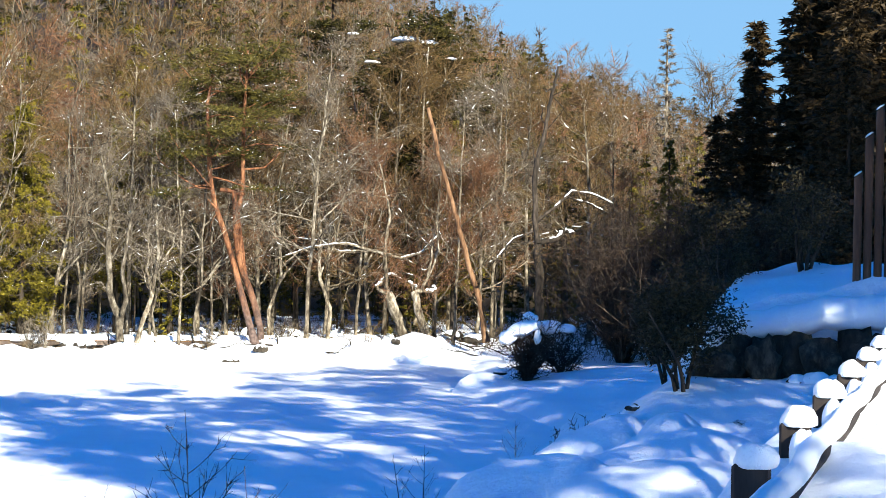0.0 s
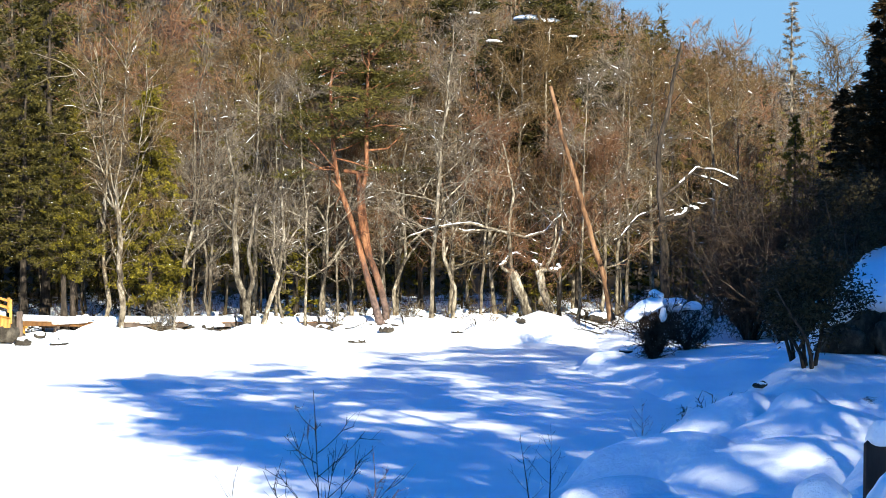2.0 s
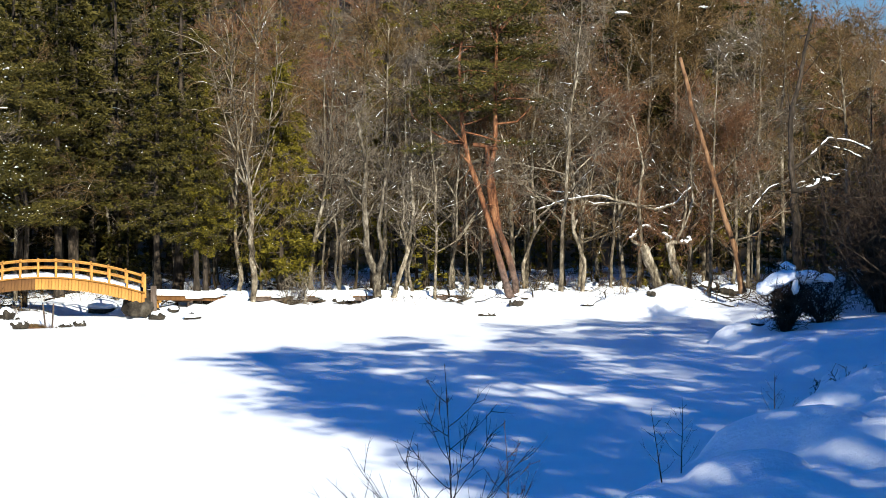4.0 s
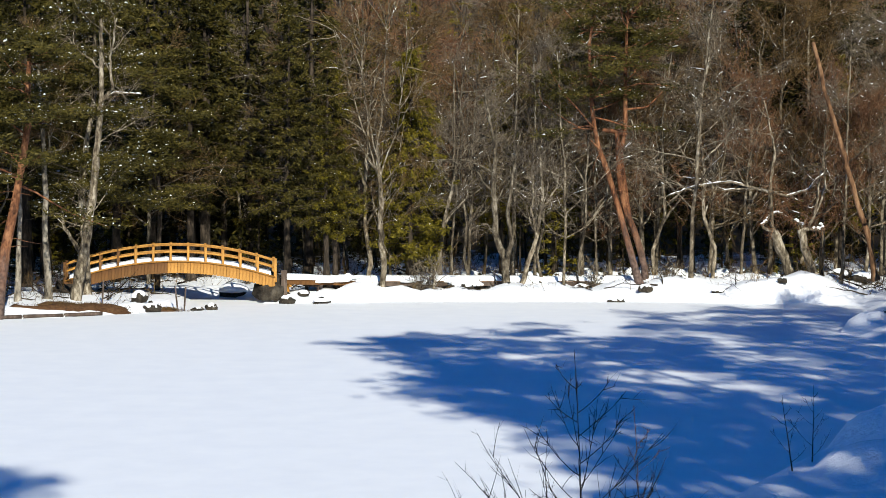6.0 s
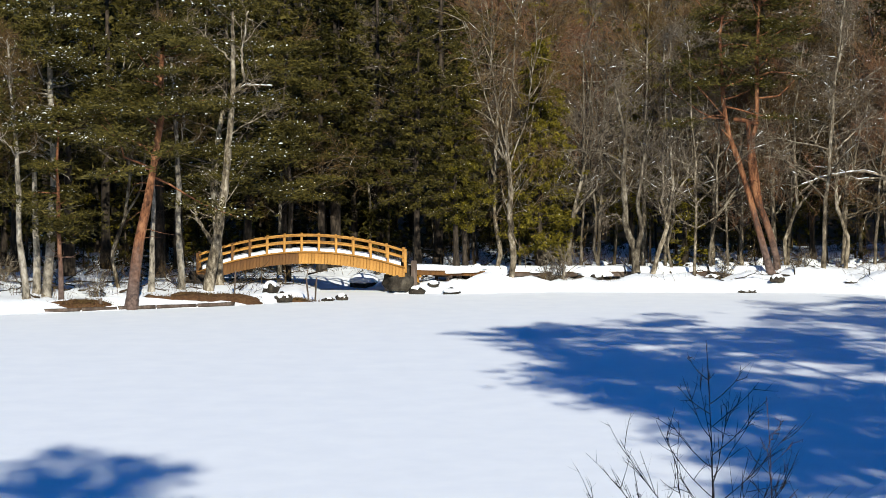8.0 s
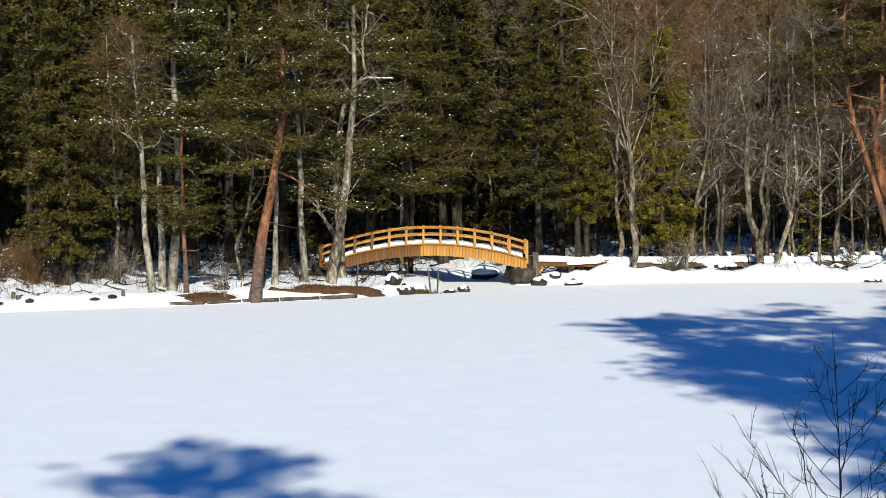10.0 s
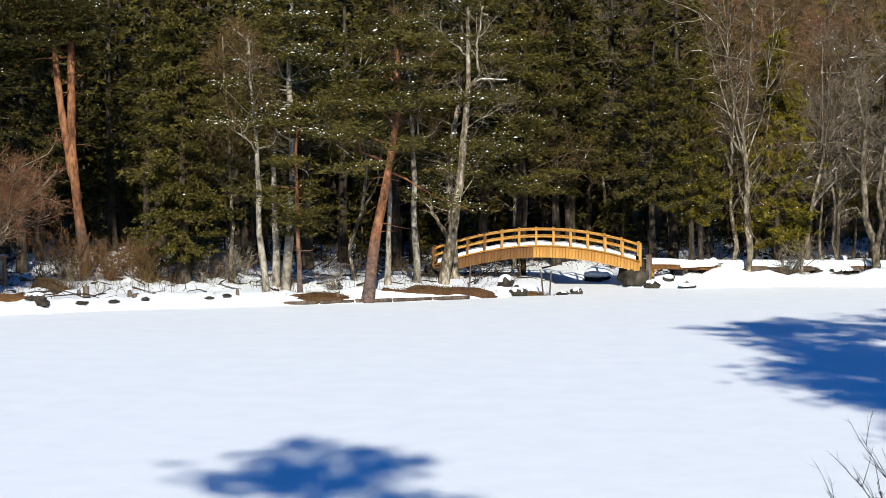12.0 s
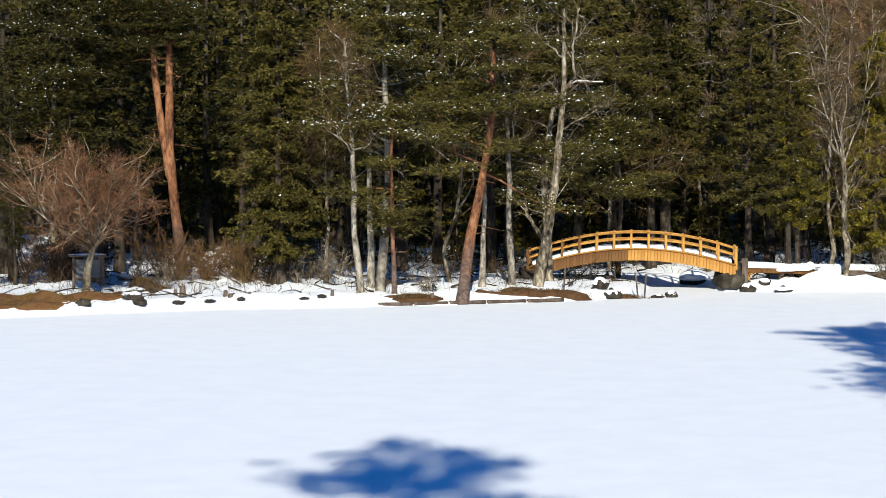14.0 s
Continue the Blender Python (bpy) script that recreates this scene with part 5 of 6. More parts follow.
for k, (x, y, sx, sy, sz, cap) in enumerate([(-28.2, 71.5, 0.5, 0.4, 0.42, 0), (-26.9, 73.4, 0.75, 0.5, 0.45, 0.7), (-26.4, 72.7, 0.6, 0.4, 0.4, 0), (-25.1, 73.4, 0.42, 0.3, 0.22, 0), (-24.1, 74.2, 0.4, 0.3, 0.18, 0), (-23.0, 74.8, 0.3, 0.3, 0.14, 0),
                                            (-20.7, 75.8, 0.32, 0.25, 0.16, 0), (-20.1, 76.1, 0.42, 0.3, 0.18, 0), (-4.0, 86.9, 0.45, 0.4, 0.42, 0.6), (-2.5, 87.0, 0.6, 0.4, 0.3, 0.9), (-3.3, 87.7, 0.35, 0.3, 0.3, 0.8), (-6.95, 83.2, 0.32, 0.3, 0.34, 0),
                                            (-7.5, 82.9, 0.45, 0.3, 0.18, 0), (-9.3, 82.0, 0.55, 0.45, 0.42, 0), (-9.9, 82.6, 0.4, 0.4, 0.55, 0.8), (-6.6, 91.6, 1.0, 0.8, 0.75, 0.95), (10.45, 87.6, 0.5, 0.35, 0.2, 0.7), (11.9, 88.6, 0.4, 0.4, 0.4, 0.7),
                                            (17.75, 87.2, 0.28, 0.25, 0.3, 0.5), (15.1, 88.2, 0.4, 0.3, 0.25, 0.9), (18.6, 71.9, 0.4, 0.3, 0.25, 0.9), (15.35, 46.2, 0.28, 0.2, 0.16, 0)]):
    small = 0.55 if x < -19 else 0.75
    boulder(x, y, sx * small, sy * small, sz * (small + 0.05), k, cap or (0.62 if x > -19 else 0.0))
lumps = np.random.default_rng(66)
for k in range(58):
    x, y = lumps.uniform(-1.0, 23.0), lumps.uniform(90.2, 96.5)
    s = lumps.uniform(0.2, 0.6)
    boulder(x, y, s, s * 0.8, s * 0.75, k + 50, lumps.uniform(0.95, 1.15), "boulder buried under a round cap of snow", z=ground_z(x, y) - 0.02, group="snow-capped boulders on the far bank", deep=True)
for k, (x, y, s) in enumerate([(19.55, 46.1, 0.24), (19.95, 45.9, 0.3), (20.4, 45.6, 0.26)]):
    boulder(x, y, s, s, s * 1.2, k + 80, 1.2, "boulder buried under a round cap of snow", z=ground_z(x, y) - 0.1, deep=True)
# rock wall under the terrace
for k, (a, b, s, h) in enumerate([(0.9, 0.1, 0.6, 0.7), (1.45, 0.3, 0.6, 1.1), (2.1, 0.2, 0.5, 1.1), (2.9, 0.4, 0.6, 1.3), (3.7, 0.2, 0.45, 0.95), (4.5, 0.35, 0.62, 1.2), (5.3, 0.25, 0.5, 1.05), (6.2, 0.5, 0.65, 1.25), (7.0, 0.4, 0.5, 1.1), (7.6, 0.6, 0.9, 1.2)]):
    boulder(17.2 + 0.894 * a + 0.447 * b, 48.3 - 0.447 * a + 0.894 * b, s, 0.7, h, k + 30, 0, "large dark boulder under an overhang of snow", z=2.45 + 0.04 * a, group="boulders of the rock wall")


def snow_shelf():
    """The thick lip of snow that hangs over the rock wall."""
    xs, n, m = np.linspace(0.2, 10.5, 80), 80, 14
    v = []
    for i, a in enumerate(xs):
        droop = 0.16 * math.sin(a * 2.1) + 0.10 * math.sin(a * 5.3 + 1) + 0.05 * math.sin(a * 11)
        thick = (0.36 + 0.02 * a) * min(1, (a - 0.2) / 1.0 + 0.12)
        for j in range(m):
            t = j / (m - 1) * math.pi
            b, z = 0.55 - 0.85 * math.sin(t) * (0.8 + droop), -math.cos(t) * thick
            v.append((17.2 + 0.894 * a + 0.447 * b, 48.3 - 0.447 * a + 0.894 * b, 3.66 + 0.12 * (a - 1) + z + droop * 0.4))
    i, j = np.meshgrid(np.arange(n - 1), np.arange(m - 1), indexing="ij")
    f = np.stack([i * m + j, (i + 1) * m + j, (i + 1) * m + j + 1, i * m + j + 1], -1).reshape(-1, 4)
    tagged(new("snow_overhang", mesh_of("snow_overhang", v, f, [SNOW], smooth=True)), "thick overhang of snow above dark boulders", "snow", kind="structure")


snow_shelf()
for k, (x, y, z, s, h) in enumerate([(-0.3, -0.4, 1.95, 0.62, 0.36), (-0.85, -0.5, 1.65, 0.32, 0.32), (0.75, 0.1, 2.0, 0.6, 0.32), (0.2, 0.3, 2.3, 0.3, 0.3), (0.25, -0.55, 1.68, 0.13, 0.34)]):
    c = child("snow_cap", DRAPES[k % 3], SNOWY[0])
    c.matrix_basis = Matrix.LocRotScale((x, y, z), Euler((0, -0.35 if k < 2 else 0.1, 0)), (s, s * 0.7, h))
for k, (x, y, z, s, h) in enumerate([(-0.5, -0.2, 1.75, 0.4, 0.45), (0.2, 0.1, 1.6, 0.35, 0.45)]):
    c = child("snow_cap", SNOWS[k % 4], SNOWY[1])
    c.matrix_basis = Matrix.LocRotScale((x, y, z), None, (s, s, h))


for ob in [o for o in scene.objects if o.get("label", "").startswith("dark red pine with a thick cushion")]:
    for k, (x, z, s) in enumerate([(-0.4, 14.75, 0.85), (0.5, 14.65, 0.75), (-2.2, 13.6, 0.4), (1.9, 13.9, 0.35), (-3.2, 15.0, 0.3)]):
        c = child("snow_cushion", SNOWS[k % 4], ob)
        c.matrix_basis = Matrix.LocRotScale((x, -1.2, z), None, (s, s * 0.8, s * 0.5))


def stump(x, y, r, h, seed, lean=(0.0, 0.0)):
    rng = np.random.default_rng(seed)
    g = Geo()
    z = ground_z(x, y)
    pts = np.array([(0, 0, -0.2), (lean[0] * 0.4, lean[1] * 0.4, h * 0.4), (lean[0], lean[1], h)])
    g.tube(pts, np.array((r * 1.3, r * 1.02, r * 0.9)), 10)
    v, f, m = g.arrays()
    v[20:30, 2] += rng.uniform(-0.12, 0.12, 10) * h
    ob = new("tree_stump", mesh_of("tree_stump", v, f, [WOOD_OLD], m))
    ob.location = (x, y, max(z, 0))
    tagged(ob, "short weathered tree stump standing in snow", "stump", "stumps along the shore")


for k, s in enumerate([(-25.4, 74.8, 0.19, 0.6), (-25.9, 75.4, 0.12, 0.36), (-23.9, 75.6, 0.13, 0.4), (-23.6, 75.3, 0.15, 0.28), (-19.8, 76.6, 0.11, 0.28), (-16.0, 77.75, 0.13, 0.32), (-15.0, 78.1, 0.13, 0.42), (-23.0, 75.9, 0.1, 0.2)]):
    stump(s[0], s[1], s[2] * 0.65, s[3] * 0.7, 800 + k)


def turf(name, x, y, rx, ry, h, turn, seed, label):
    """A thawed patch of dry turf: a low uneven dome with blades of grass."""
    g, rng = Geo(), np.random.default_rng(seed)
    n, m = 9, 28
    c, s = math.cos(radians(turn)), math.sin(radians(turn))
    z0 = max(0.0, ground_z(x, y))
    V = []
    for i in range(n):
        for j in range(m):
            q, a = 1.0 - i / (n - 1) * 0.98, j / m * 6.283
            wob = 1 + 0.15 * math.sin(3 * a + seed) + 0.09 * math.sin(7 * a + 2 * seed)
            px, py = rx * q * wob * math.cos(a), ry * q * wob * math.sin(a)
            X, Y = c * px - s * py, s * px + c * py
            gz = max(0.0, ground_z(x + X, y + Y))
            V.append((X, Y, gz - z0 + h * (1 - q ** 3) + (0.05 * math.sin(px * 3 + seed) if i else -0.12)))
    i, j = np.meshgrid(np.arange(n - 1), np.arange(m), indexing="ij")
    k = (j + 1) % m
    p, q, r, t = i * m + j, i * m + k, (i + 1) * m + k, (i + 1) * m + j
    g.put(V, np.concatenate([np.stack([p, q, r], -1).reshape(-1, 3), np.stack([p, r, t], -1).reshape(-1, 3)]))
    ob = thing(name, x, y, z0)
    child("turf", geo_mesh("turf", g, [LITTER if "heap" in label else LITTER_RED if "litter" in label else GRASS_DRY], True), ob)
    gb = Geo()
    base = np.array(V)[rng.integers(0, len(V), 900)] + rng.normal(size=(900, 3)) * np.array((0.15, 0.1, 0.01))
    way = rng.normal(size=(900, 3)) * np.array((0.05, 0.05, 0.02)) + np.array((0, 0, 0.08))
    gb.blades(base, way, np.full(900, 0.02), rng)
    tagged(child("grass", geo_mesh("grass", gb, [TWIG_BROWN if seed % 2 else NEEDLE_YEL]), ob), kind="stuff")
    tagged(ob, label, "turf")


turf("turf_bank", -30.1, 72.5, 3.1, 1.5, 0.16, 38, 2, "thawed bank of yellow-brown turf at the pond's edge")
turf("turf_bank", -30.6, 70.2, 3.0, 0.7, 0.07, 38, 5, "thawed strip of bare orange-brown soil at the pond's edge")
turf("turf_bank", -12.3, 80.3, 2.6, 0.55, 0.09, 22, 3, "thawed bank of red-brown pine litter by the bridge")
turf("turf_bank", -16.6, 77.5, 1.3, 0.35, 0.06, 20, 7, "thawed patch of red-brown pine litter")
turf("turf_bank", -8.7, 82.3, 0.8, 0.3, 0.08, 10, 9, "thawed patch of red-brown pine litter")
turf("turf_bank", -27.8, 77.6, 0.75, 0.45, 0.4, 0, 11, "heap of dark brown litter in the snow")


def edging_log(x0, y0, x1, y1, r, label):
    g, rng = Geo(), np.random.default_rng(int(x0 * 10) % 97)
    t = np.linspace(0, 1, 5)[:, None]
    pts = np.array([(x0, y0, 0.06)]) * (1 - t) + np.array([(x1, y1, 0.06)]) * t
    g.tube(pts - np.array((x0, y0, 0)), np.full(5, r) * rng.uniform(0.9, 1.1, 5), 8)
    ob = new("edging_log", geo_mesh("edging_log", g, [WOOD_OLD], True))
    ob.location = (x0, y0, 0.02)
    tagged(ob, label, "log", "logs edging the shore")


edge = [(-17.9, 76.4), (-16.6, 77.05), (-15.3, 77.75), (-13.9, 78.45), (-12.4, 79.2), (-11.0, 80.1)]
for (ax, ay), (bx, by) in zip(edge[:-1], edge[1:]):
    edging_log(ax, ay, bx - 0.05, by - 0.03, 0.075, "weathered log laid along the thawed shore")


# ---- arched timber bridge ----
def arched_bridge():
    ob = thing("arched_bridge", -13.6, 87.3, 0.0, 5.7)
    L, half = 9.05, 0.75

    def top(u):
        return 0.98 + 0.12 * u + 0.78 * (1 - (2 * u - 1) ** 2)

    def slope(u):
        return math.atan2(top(u + 0.01) - top(u - 0.01), 0.02 * L)

    nb = 64
    board = bpy.data.meshes.new("fascia_board")
    bm = box_bm(L / nb - 0.008, 0.04, 0.5, 0.004)
    bm.to_mesh(board)
    bm.free()
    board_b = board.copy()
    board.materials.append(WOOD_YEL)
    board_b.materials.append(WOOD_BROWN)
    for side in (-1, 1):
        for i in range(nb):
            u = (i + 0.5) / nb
            # Left boards: a browner timber, with the trees' shade put into its tone.
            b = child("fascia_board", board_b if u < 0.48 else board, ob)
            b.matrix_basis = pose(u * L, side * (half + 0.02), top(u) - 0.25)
    def swept(name, y, z_off, w, h, mat, label=""):
        g = Geo()
        us = np.linspace(0, 1, 33)
        V = []
        for u in us:
            for dy, dz in ((-w, -h), (w, -h), (w, h), (-w, h)):
                V.append((u * L, y + dy / 2, top(u) + z_off + dz / 2))
        F = []
        for i in range(32):
            for j in range(4):
                k = (j + 1) % 4
                F.append((i * 4 + j, (i + 1) * 4 + j, (i + 1) * 4 + k, i * 4 + k))
        F += [(0, 1, 2, 3), (128 + 3, 128 + 2, 128 + 1, 128)]
        return child(name, mesh_of(name, V, F, [mat]), ob, label)
    for side in (-1, 1):
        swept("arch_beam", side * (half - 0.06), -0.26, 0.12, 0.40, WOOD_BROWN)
        swept("edge_trim", side * (half + 0.05), 0.02, 0.10, 0.07, WOOD_YEL)
        swept("top_rail", side * half, 0.72, 0.10, 0.07, WOOD_YEL)
        swept("middle_rail", side * half, 0.42, 0.05, 0.08, WOOD_YEL)
        for i in range(13):
            u = i / 12
            end = i in (0, 12)
            # Posts near the left end are darkened in colour for the same shade.
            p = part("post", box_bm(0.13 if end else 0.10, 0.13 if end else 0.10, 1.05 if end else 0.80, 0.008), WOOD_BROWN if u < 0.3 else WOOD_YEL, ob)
            p.matrix_basis = pose(u * L, side * half, top(u) + (0.32 if end else 0.40))
    dk = bpy.data.meshes.new("deck_plank")
    bm = box_bm(L / 48 - 0.01, 2 * half - 0.16, 0.05, 0.006)
    bm.to_mesh(dk)
    bm.free()
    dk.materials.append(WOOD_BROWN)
    for i in range(48):
        u = (i + 0.5) / 48
        p = child("deck_plank", dk, ob)
        p.matrix_basis = pose(u * L, 0, top(u) - 0.01, 0, -math.degrees(slope(u)), 0)
    # snow along the deck, thicker towards the middle
    V, F, m = [], [], 9
    us = np.linspace(0.02, 0.98, 40)
    for u in us:
        for j in range(m):
            t = j / (m - 1)
            V.append((u * L, -half + 0.09 + t * (2 * half - 0.18), top(u) + 0.02 + (0.17 + 0.03 * math.sin(u * 40)) * min(1, 4 * t, 4 * (1 - t)) ** 0.5))
    for i in range(39):
        for j in range(m - 1):
            F.append((i * m + j, (i + 1) * m + j, (i + 1) * m + j + 1, i * m + j + 1))
    child("deck_snow", mesh_of("deck_snow", V, F, [SNOW], smooth=True), ob, "snow lying along the deck")
    for k, (x, sx) in enumerate(((L - 0.1, 0.75), (0.3, 0.9))):
        c = child("abutment", ROCKS[k + 1], ob, "dark rough stone abutment")
        c.matrix_basis = Matrix.LocRotScale((x, 0, 0.35), None, (sx, 1.1, 0.9))
    tagged(ob, "arched yellow timber bridge with snow on its deck", "bridge")


arched_bridge()


def boardwalk(ax, ay, az, bx, by, bz, label, beam=WOOD_OLD):
    """One straight run: two side beams, planks, posts with cross-beams, and the snow on top."""
    L = math.hypot(bx - ax, by - ay)
    ob = thing("boardwalk", ax, ay, az, math.degrees(math.atan2(by - ay, bx - ax)))
    tip = -math.degrees(math.atan2(bz - az, L))
    turn = pose(0, 0, 0, 0, tip, 0)
    w = 0.62
    for side in (-1, 1):
        p = part("side_beam", box_bm(L, 0.09, 0.17, 0.01, (L / 2, side * w, -0.06)), beam, ob)
        p.matrix_basis = turn
    n = int(L / 0.2)
    me = bpy.data.meshes.new("plank")
    bm = box_bm(0.18, 2 * w + 0.12, 0.04, 0.005)
    bm.to_mesh(me)
    bm.free()
    me.materials.append(WOOD_BROWN)
    for i in range(n):
        child("plank", me, ob).matrix_basis = turn @ pose((i + 0.5) * L / n, 0, 0.055)
    for i in range(int(L / 1.6) + 1):
        x = 0.2 + i * 1.6
        if x > L - 0.1:
            break
        drop = az + (bz - az) * x / L - max(0, ground_z(ax + (bx - ax) * x / L, ay + (by - ay) * x / L)) + 0.3
        for side in (-1, 1):
            part("post", box_bm(0.12, 0.12, drop, 0.008, (x, side * (w - 0.12), (bz - az) * x / L - 0.1 - drop / 2)), WOOD_YEL if i == 0 else WOOD_OLD, ob)
        part("cross_beam", box_bm(0.1, 2 * w + 0.3, 0.1, 0.008, (x, 0, (bz - az) * x / L - 0.2)), WOOD_YEL if i == 0 else WOOD_OLD, ob)
    V, F, k, m = [], [], int(L / 0.25), 9
    rng = np.random.default_rng(int(L * 100))
    hump = np.convolve(rng.uniform(0.7, 1.2, k + 6), np.ones(5) / 5, mode="same")
    for i in range(k + 1):
        for j in range(m):
            t = j / (m - 1)
            V.append((i * L / k, -w - 0.04 + t * (2 * w + 0.08), 0.07 + 0.24 * hump[i + 2] * min(1, 5 * t, 5 * (1 - t)) ** 0.5))
    for i in range(k):
        for j in range(m - 1):
            F.append((i * m + j, (i + 1) * m + j, (i + 1) * m + j + 1, i * m + j + 1))
    child("walk_snow", mesh_of("walk_snow", V, F, [SNOW], smooth=True), ob, "snow lying along the walk").matrix_basis = turn
    for i in range(int(L * 1.3)):            # lumps of snow that have slid over the near beam
        c = child("snow_clump", SNOWS[i % 4], ob)
        c.matrix_basis = Matrix.LocRotScale((rng.uniform(0.2, L - 0.2), -w - 0.02, rng.uniform(-0.12, 0.16)), Euler((0, 0, rng.uniform(-0.5, 0.5))), (rng.uniform(0.2, 0.6), 0.2, rng.uniform(0.2, 0.45)))
    tagged(ob, label, "boardwalk", "runs of the boardwalk")


boardwalk(-4.45, 88.35, 0.92, -0.9, 90.7, 0.72, "low brown timber boardwalk deep in snow", WOOD_BROWN)
boardwalk(-0.8, 90.75, 0.71, 5.2, 91.3, 0.68, "low brown timber boardwalk deep in snow")
boardwalk(5.3, 91.32, 0.68, 9.0, 91.5, 0.66, "low brown timber boardwalk deep in snow")
boardwalk(9.1, 91.5, 0.66, 13.4, 91.8, 0.64, "low brown timber boardwalk deep in snow")
part_post = thing("wooden_post", -4.15, 87.7, ground_z(-4.15, 87.7) - 0.1)
part("post", box_bm(0.26, 0.26, 1.15, 0.03, (0, 0, 0.55)), WOOD_OLD, part_post)
tagged(part_post, "thick weathered post at the bridge's end", "post")


# ---- snowed-in rail fence on the near bank ----
def fence():
    rng = np.random.default_rng(90)
    ob = thing("rail_fence", 2.92, 7.26, 0.0, math.degrees(math.atan2(FENCE_D[0], FENCE_D[1])) * -1)
    for i in range(-1, 9):
        y = i * 1.78
        p = part("post", box_bm(0.14, 0.14, 1.2, 0.012, (0, y, 4.52)), WOOD_DARK, ob, "dark square post")
        c = new("post_snow", SNOWS[i % 4])
        c.parent = p
        c.matrix_basis = Matrix.LocRotScale((0.018, y - 0.01, 5.13), None, (0.088, 0.09, 0.14))
        if i > 0:                        # snow banked against the side of the post
            c = new("banked_snow", SNOWS[(i + 1) % 4])
            c.parent = p
            c.matrix_basis = Matrix.LocRotScale((0.05, y - 0.11, 4.98), None, (0.065, 0.12, 0.22))
    g, s = Geo(), Geo()
    n = 90
    ys = np.linspace(-3, 15.5, n)
    g.tube(np.stack([np.full(n, 0.135), ys, 4.982 + 0.012 * np.sin(ys * 1.7)], 1), np.full(n, 0.036), 8)
    wob = np.convolve(rng.uniform(0.6, 1.4, n + 8), np.ones(4) / 4, mode="same")[4:4 + n]
    s.tube(np.stack([np.full(n, 0.12) + 0.012 * np.sin(ys * 3), ys, 5.012 + 0.022 * wob], 1), 0.05 * (0.75 + 0.3 * wob), 10)
    child("rail", geo_mesh("rail", g, [WOOD_DARK], True), ob, "dark round rail")
    child("rail_snow", geo_mesh("rail_snow", s, [SNOW], True), ob, "thick roll of snow on the rail")
    tagged(ob, "dark timber rail fence capped with thick snow", "fence")


fence()


def palisade():
    ob = thing("log_palisade", 21.6, 47.35, ground_z(21.6, 47.35) - 0.25, -24)
    for i, h in enumerate((3.0, 4.0, 4.7, 5.2, 5.6, 6.0)):
        g = Geo()
        n = 12
        g.tube(np.stack([np.zeros(n), np.zeros(n), np.linspace(0, h, n)], 1), np.full(n, 0.105), 12)
        v, f, m = g.arrays()
        v[:, 2] += np.where(v[:, 2] > h - 0.01, v[:, 0] * 0.8, 0)
        p = child("log", mesh_of("log", v, f, [WOOD_LOG], m), ob)
        p.location = (i * 0.26, 0.0, 0)
        for q in p.data.polygons:
            q.use_smooth = len(q.vertices) == 3 and abs(q.normal.z) < 0.5
        c = new("log_snow", SNOWS[i % 4])
        c.parent = p
        c.matrix_basis = Matrix.LocRotScale((-0.01, 0, h + 0.02), Euler((0, -0.6, 0)), (0.12, 0.11, 0.07))
    part("cross_rail", box_bm(1.7, 0.08, 0.14, 0.01, (0.65, 0.14, 2.3)), WOOD_LOG, ob)
    tagged(ob, "row of upright brown logs rising in steps", "log wall")


palisade()


# ---- notice board ----
def notice_board():
    ob = thing("notice_board", -30.2, 77.1, ground_z(-30.2, 77.1) - 0.1, 18)
    for x in (-0.6, 0.6):
        part("post", box_bm(0.11, 0.11, 1.5, 0.01, (x, 0, 0.75)), WOOD_OLD, ob)
    part("panel", box_bm(1.1, 0.05, 0.85, 0.008, (0, -0.01, 0.98)), WOOD_OLD, ob)
    part("notice_sheet", box_bm(0.46, 0.012, 0.72, 0.002, (-0.25, -0.05, 0.99)), BOARD_GREY, ob, "faded grey notice")
    part("notice_sheet", box_bm(0.44, 0.012, 0.72, 0.002, (0.26, -0.05, 0.99)), BOARD_GREY, ob, "faded grey notice")
    part("shelf", box_bm(1.15, 0.12, 0.05, 0.006, (0, -0.03, 0.53)), WOOD_OLD, ob)
    part("roof", box_bm(1.5, 0.5, 0.06, 0.01, (0, 0, 1.52)), WOOD_OLD, ob)
    c = new("roof_snow", SNOWS[1])
    c.parent = ob
    c.matrix_basis = Matrix.LocRotScale((0, 0, 1.57), None, (0.75, 0.26, 0.09))
    tagged(ob, "weathered wooden notice board with a snowy little roof", "notice board")


notice_board()


# ---- stakes by the bridge, and brush on the far bank ----
for x, y, h, lean in [(-8.25, 82.3, 1.05, -6), (-8.0, 82.35, 1.05, 4), (-11.3, 82.0, 1.0, 3)]:
    st = part("wooden_stake", box_bm(0.06, 0.06, h, 0.006, (0, 0, h / 2)), WOOD_OLD)
    st.matrix_world = pose(x, y, max(0, ground_z(x, y)) - 0.05, 0, lean, 20)
    tagged(st, "thin grey wooden stake at the pond's edge", "stake", "stakes by the bridge")


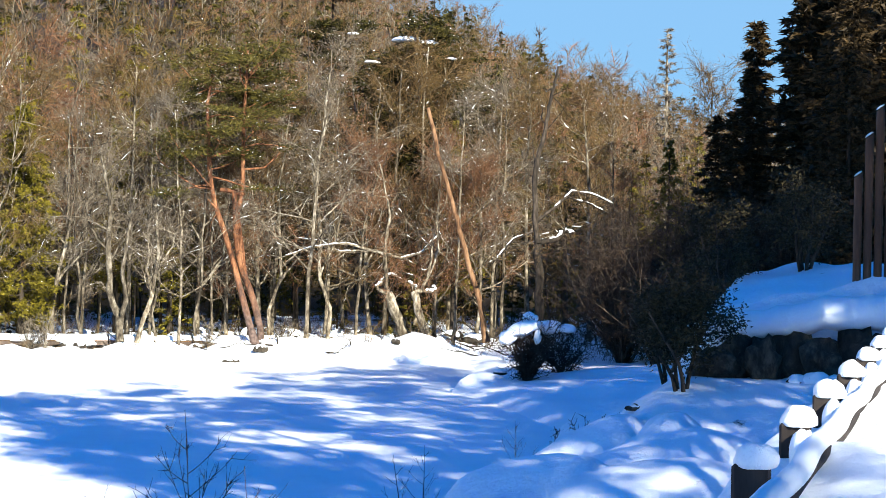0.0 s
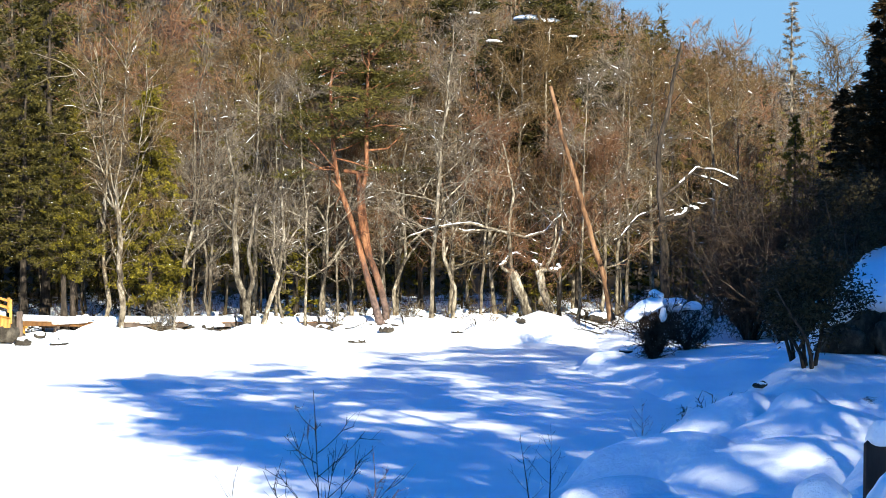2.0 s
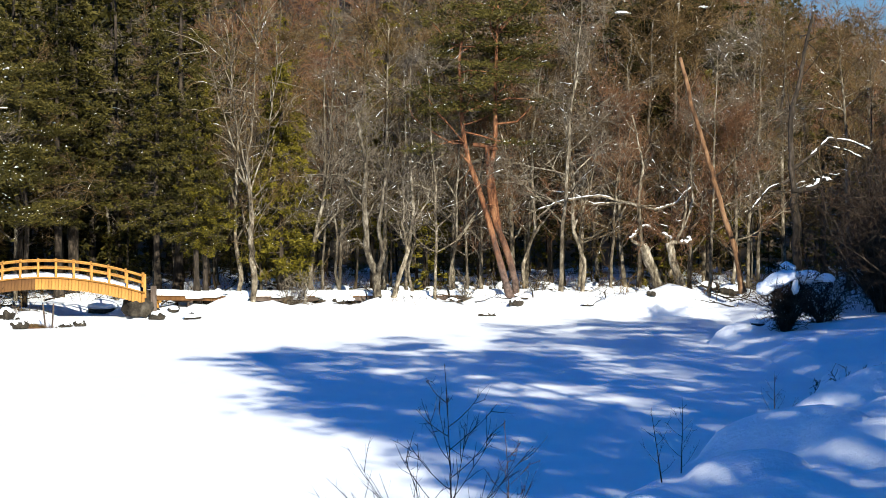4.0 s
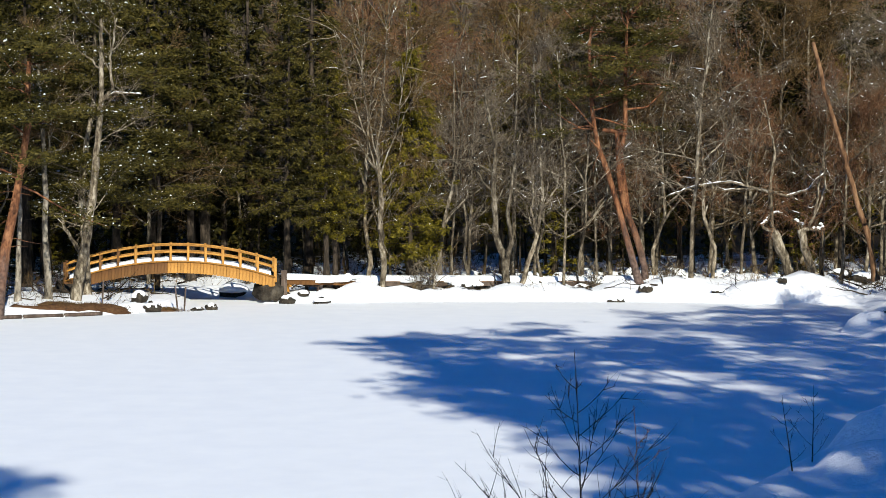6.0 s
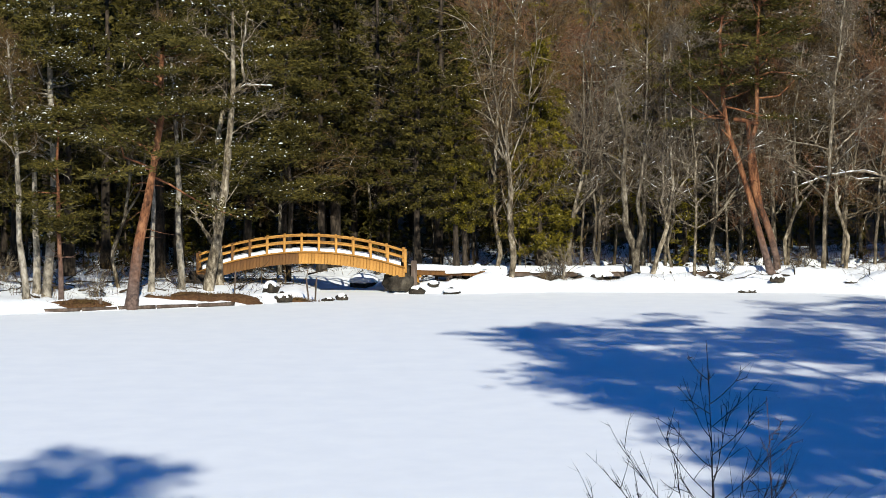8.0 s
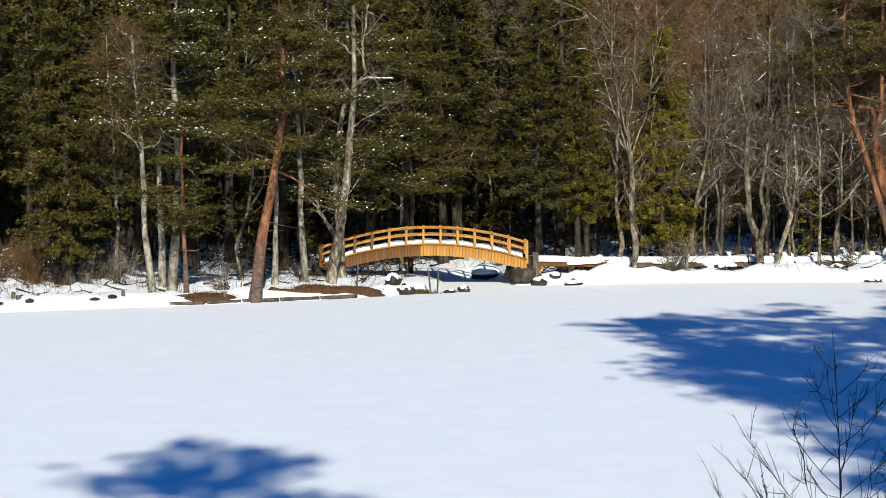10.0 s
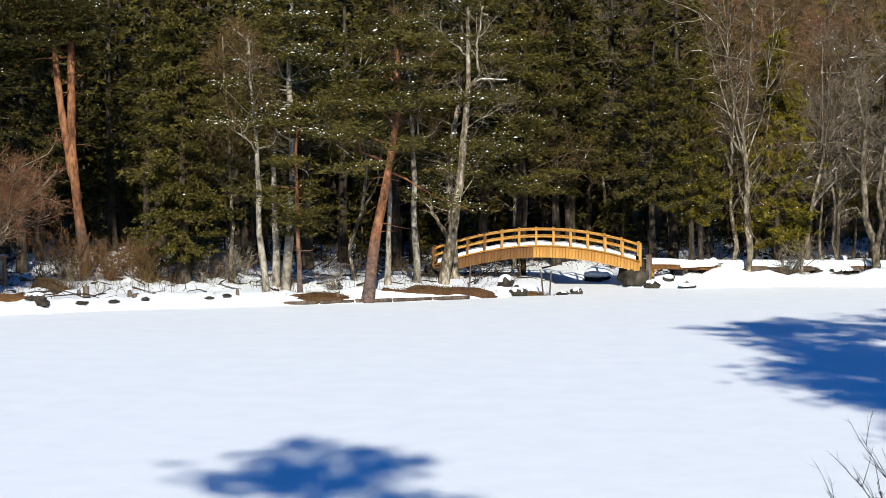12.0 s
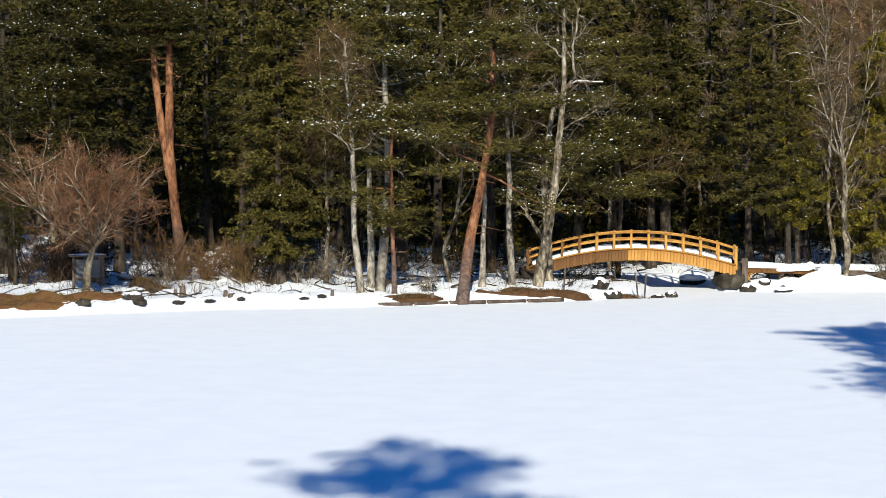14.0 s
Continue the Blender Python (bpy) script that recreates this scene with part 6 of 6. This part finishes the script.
def brush():
    """Thin dead stalks, sticks and seedlings that poke out of the snow all along the far bank."""
    rng = np.random.default_rng(55)
    n = 52000
    x, y = rng.uniform(-45, 32, n), rng.uniform(66, 112, n)
    d = pond_distance(x, y)
    clump = waves(x, y, 6.0, 61) + 0.6 * waves(x, y, 2.0, 62)
    ok = (d > 0.8) & (rng.uniform(size=n) < np.clip(0.25 + 0.6 * clump, 0.03, 1) * np.clip(d / 5, 0.1, 1)) & ((x < 12) | (y > 80))
    x, y = x[ok], y[ok]
    z = land(x, y)
    k = len(x)
    h = rng.uniform(0.15, 1.0, k) ** 1.5 * 1.3 + 0.12
    way = np.stack([rng.normal(size=k) * 0.35, rng.normal(size=k) * 0.35, np.ones(k)], 1)
    flat = rng.uniform(size=k) < 0.3
    way[flat, 2] *= 0.15
    way *= (h / np.linalg.norm(way, axis=1))[:, None]
    g = Geo()
    p = np.stack([x, y, z - 0.04], 1)
    g.blades(p, way, np.full(k, 0.022), rng)
    for _ in range(3):
        w2 = way * 0.35 + rng.normal(size=(k, 3)) * 0.12
        g.blades(p + way * rng.uniform(0.3, 0.8, (k, 1)), w2, np.full(k, 0.014), rng, rng.integers(0, 1))
    tagged(new("brush", geo_mesh("brush", g, [TWIG_BROWN])), "dead stalks and sticks poking from the snow", "undergrowth", kind="stuff")


def fallen_branches():
    """Dead branches and sticks lying in the snow under the trees of the far bank."""
    rng = np.random.default_rng(77)
    g, made = Geo(), 0
    while made < 420:
        x, y = rng.uniform(-36, 26), rng.uniform(72, 100)
        if float(pond_distance(np.array([x]), np.array([y]))[0]) < 1.2 or (x > 14 and y < 86):
            continue
        a, ln = rng.uniform(0, 6.28), rng.uniform(0.6, 2.6)
        q = limb(rng, (x, y, ground_z(x, y) + 0.03), (math.cos(a), math.sin(a), rng.uniform(-0.02, 0.35)), ln, 5, 0.16, 0.0)
        g.tube(q, np.linspace(rng.uniform(0.02, 0.05), 0.01, 6), 4)
        for t in rng.uniform(0.3, 1.0, 3):
            p, d = along(q, np.array([t]))
            g.tube(limb(rng, p[0], unit(d[0]) + rng.normal(size=3) * 0.5 + np.array((0, 0, 0.3)), ln * 0.3, 3, 0.15, 0.0), np.linspace(0.014, 0.006, 4), 3)
        made += 1
    tagged(new("fallen_branches", geo_mesh("fallen_branches", g, [BARK_DARK])), "dead branches lying in the snow under the trees", "undergrowth", kind="stuff")


fallen_branches()
brush()
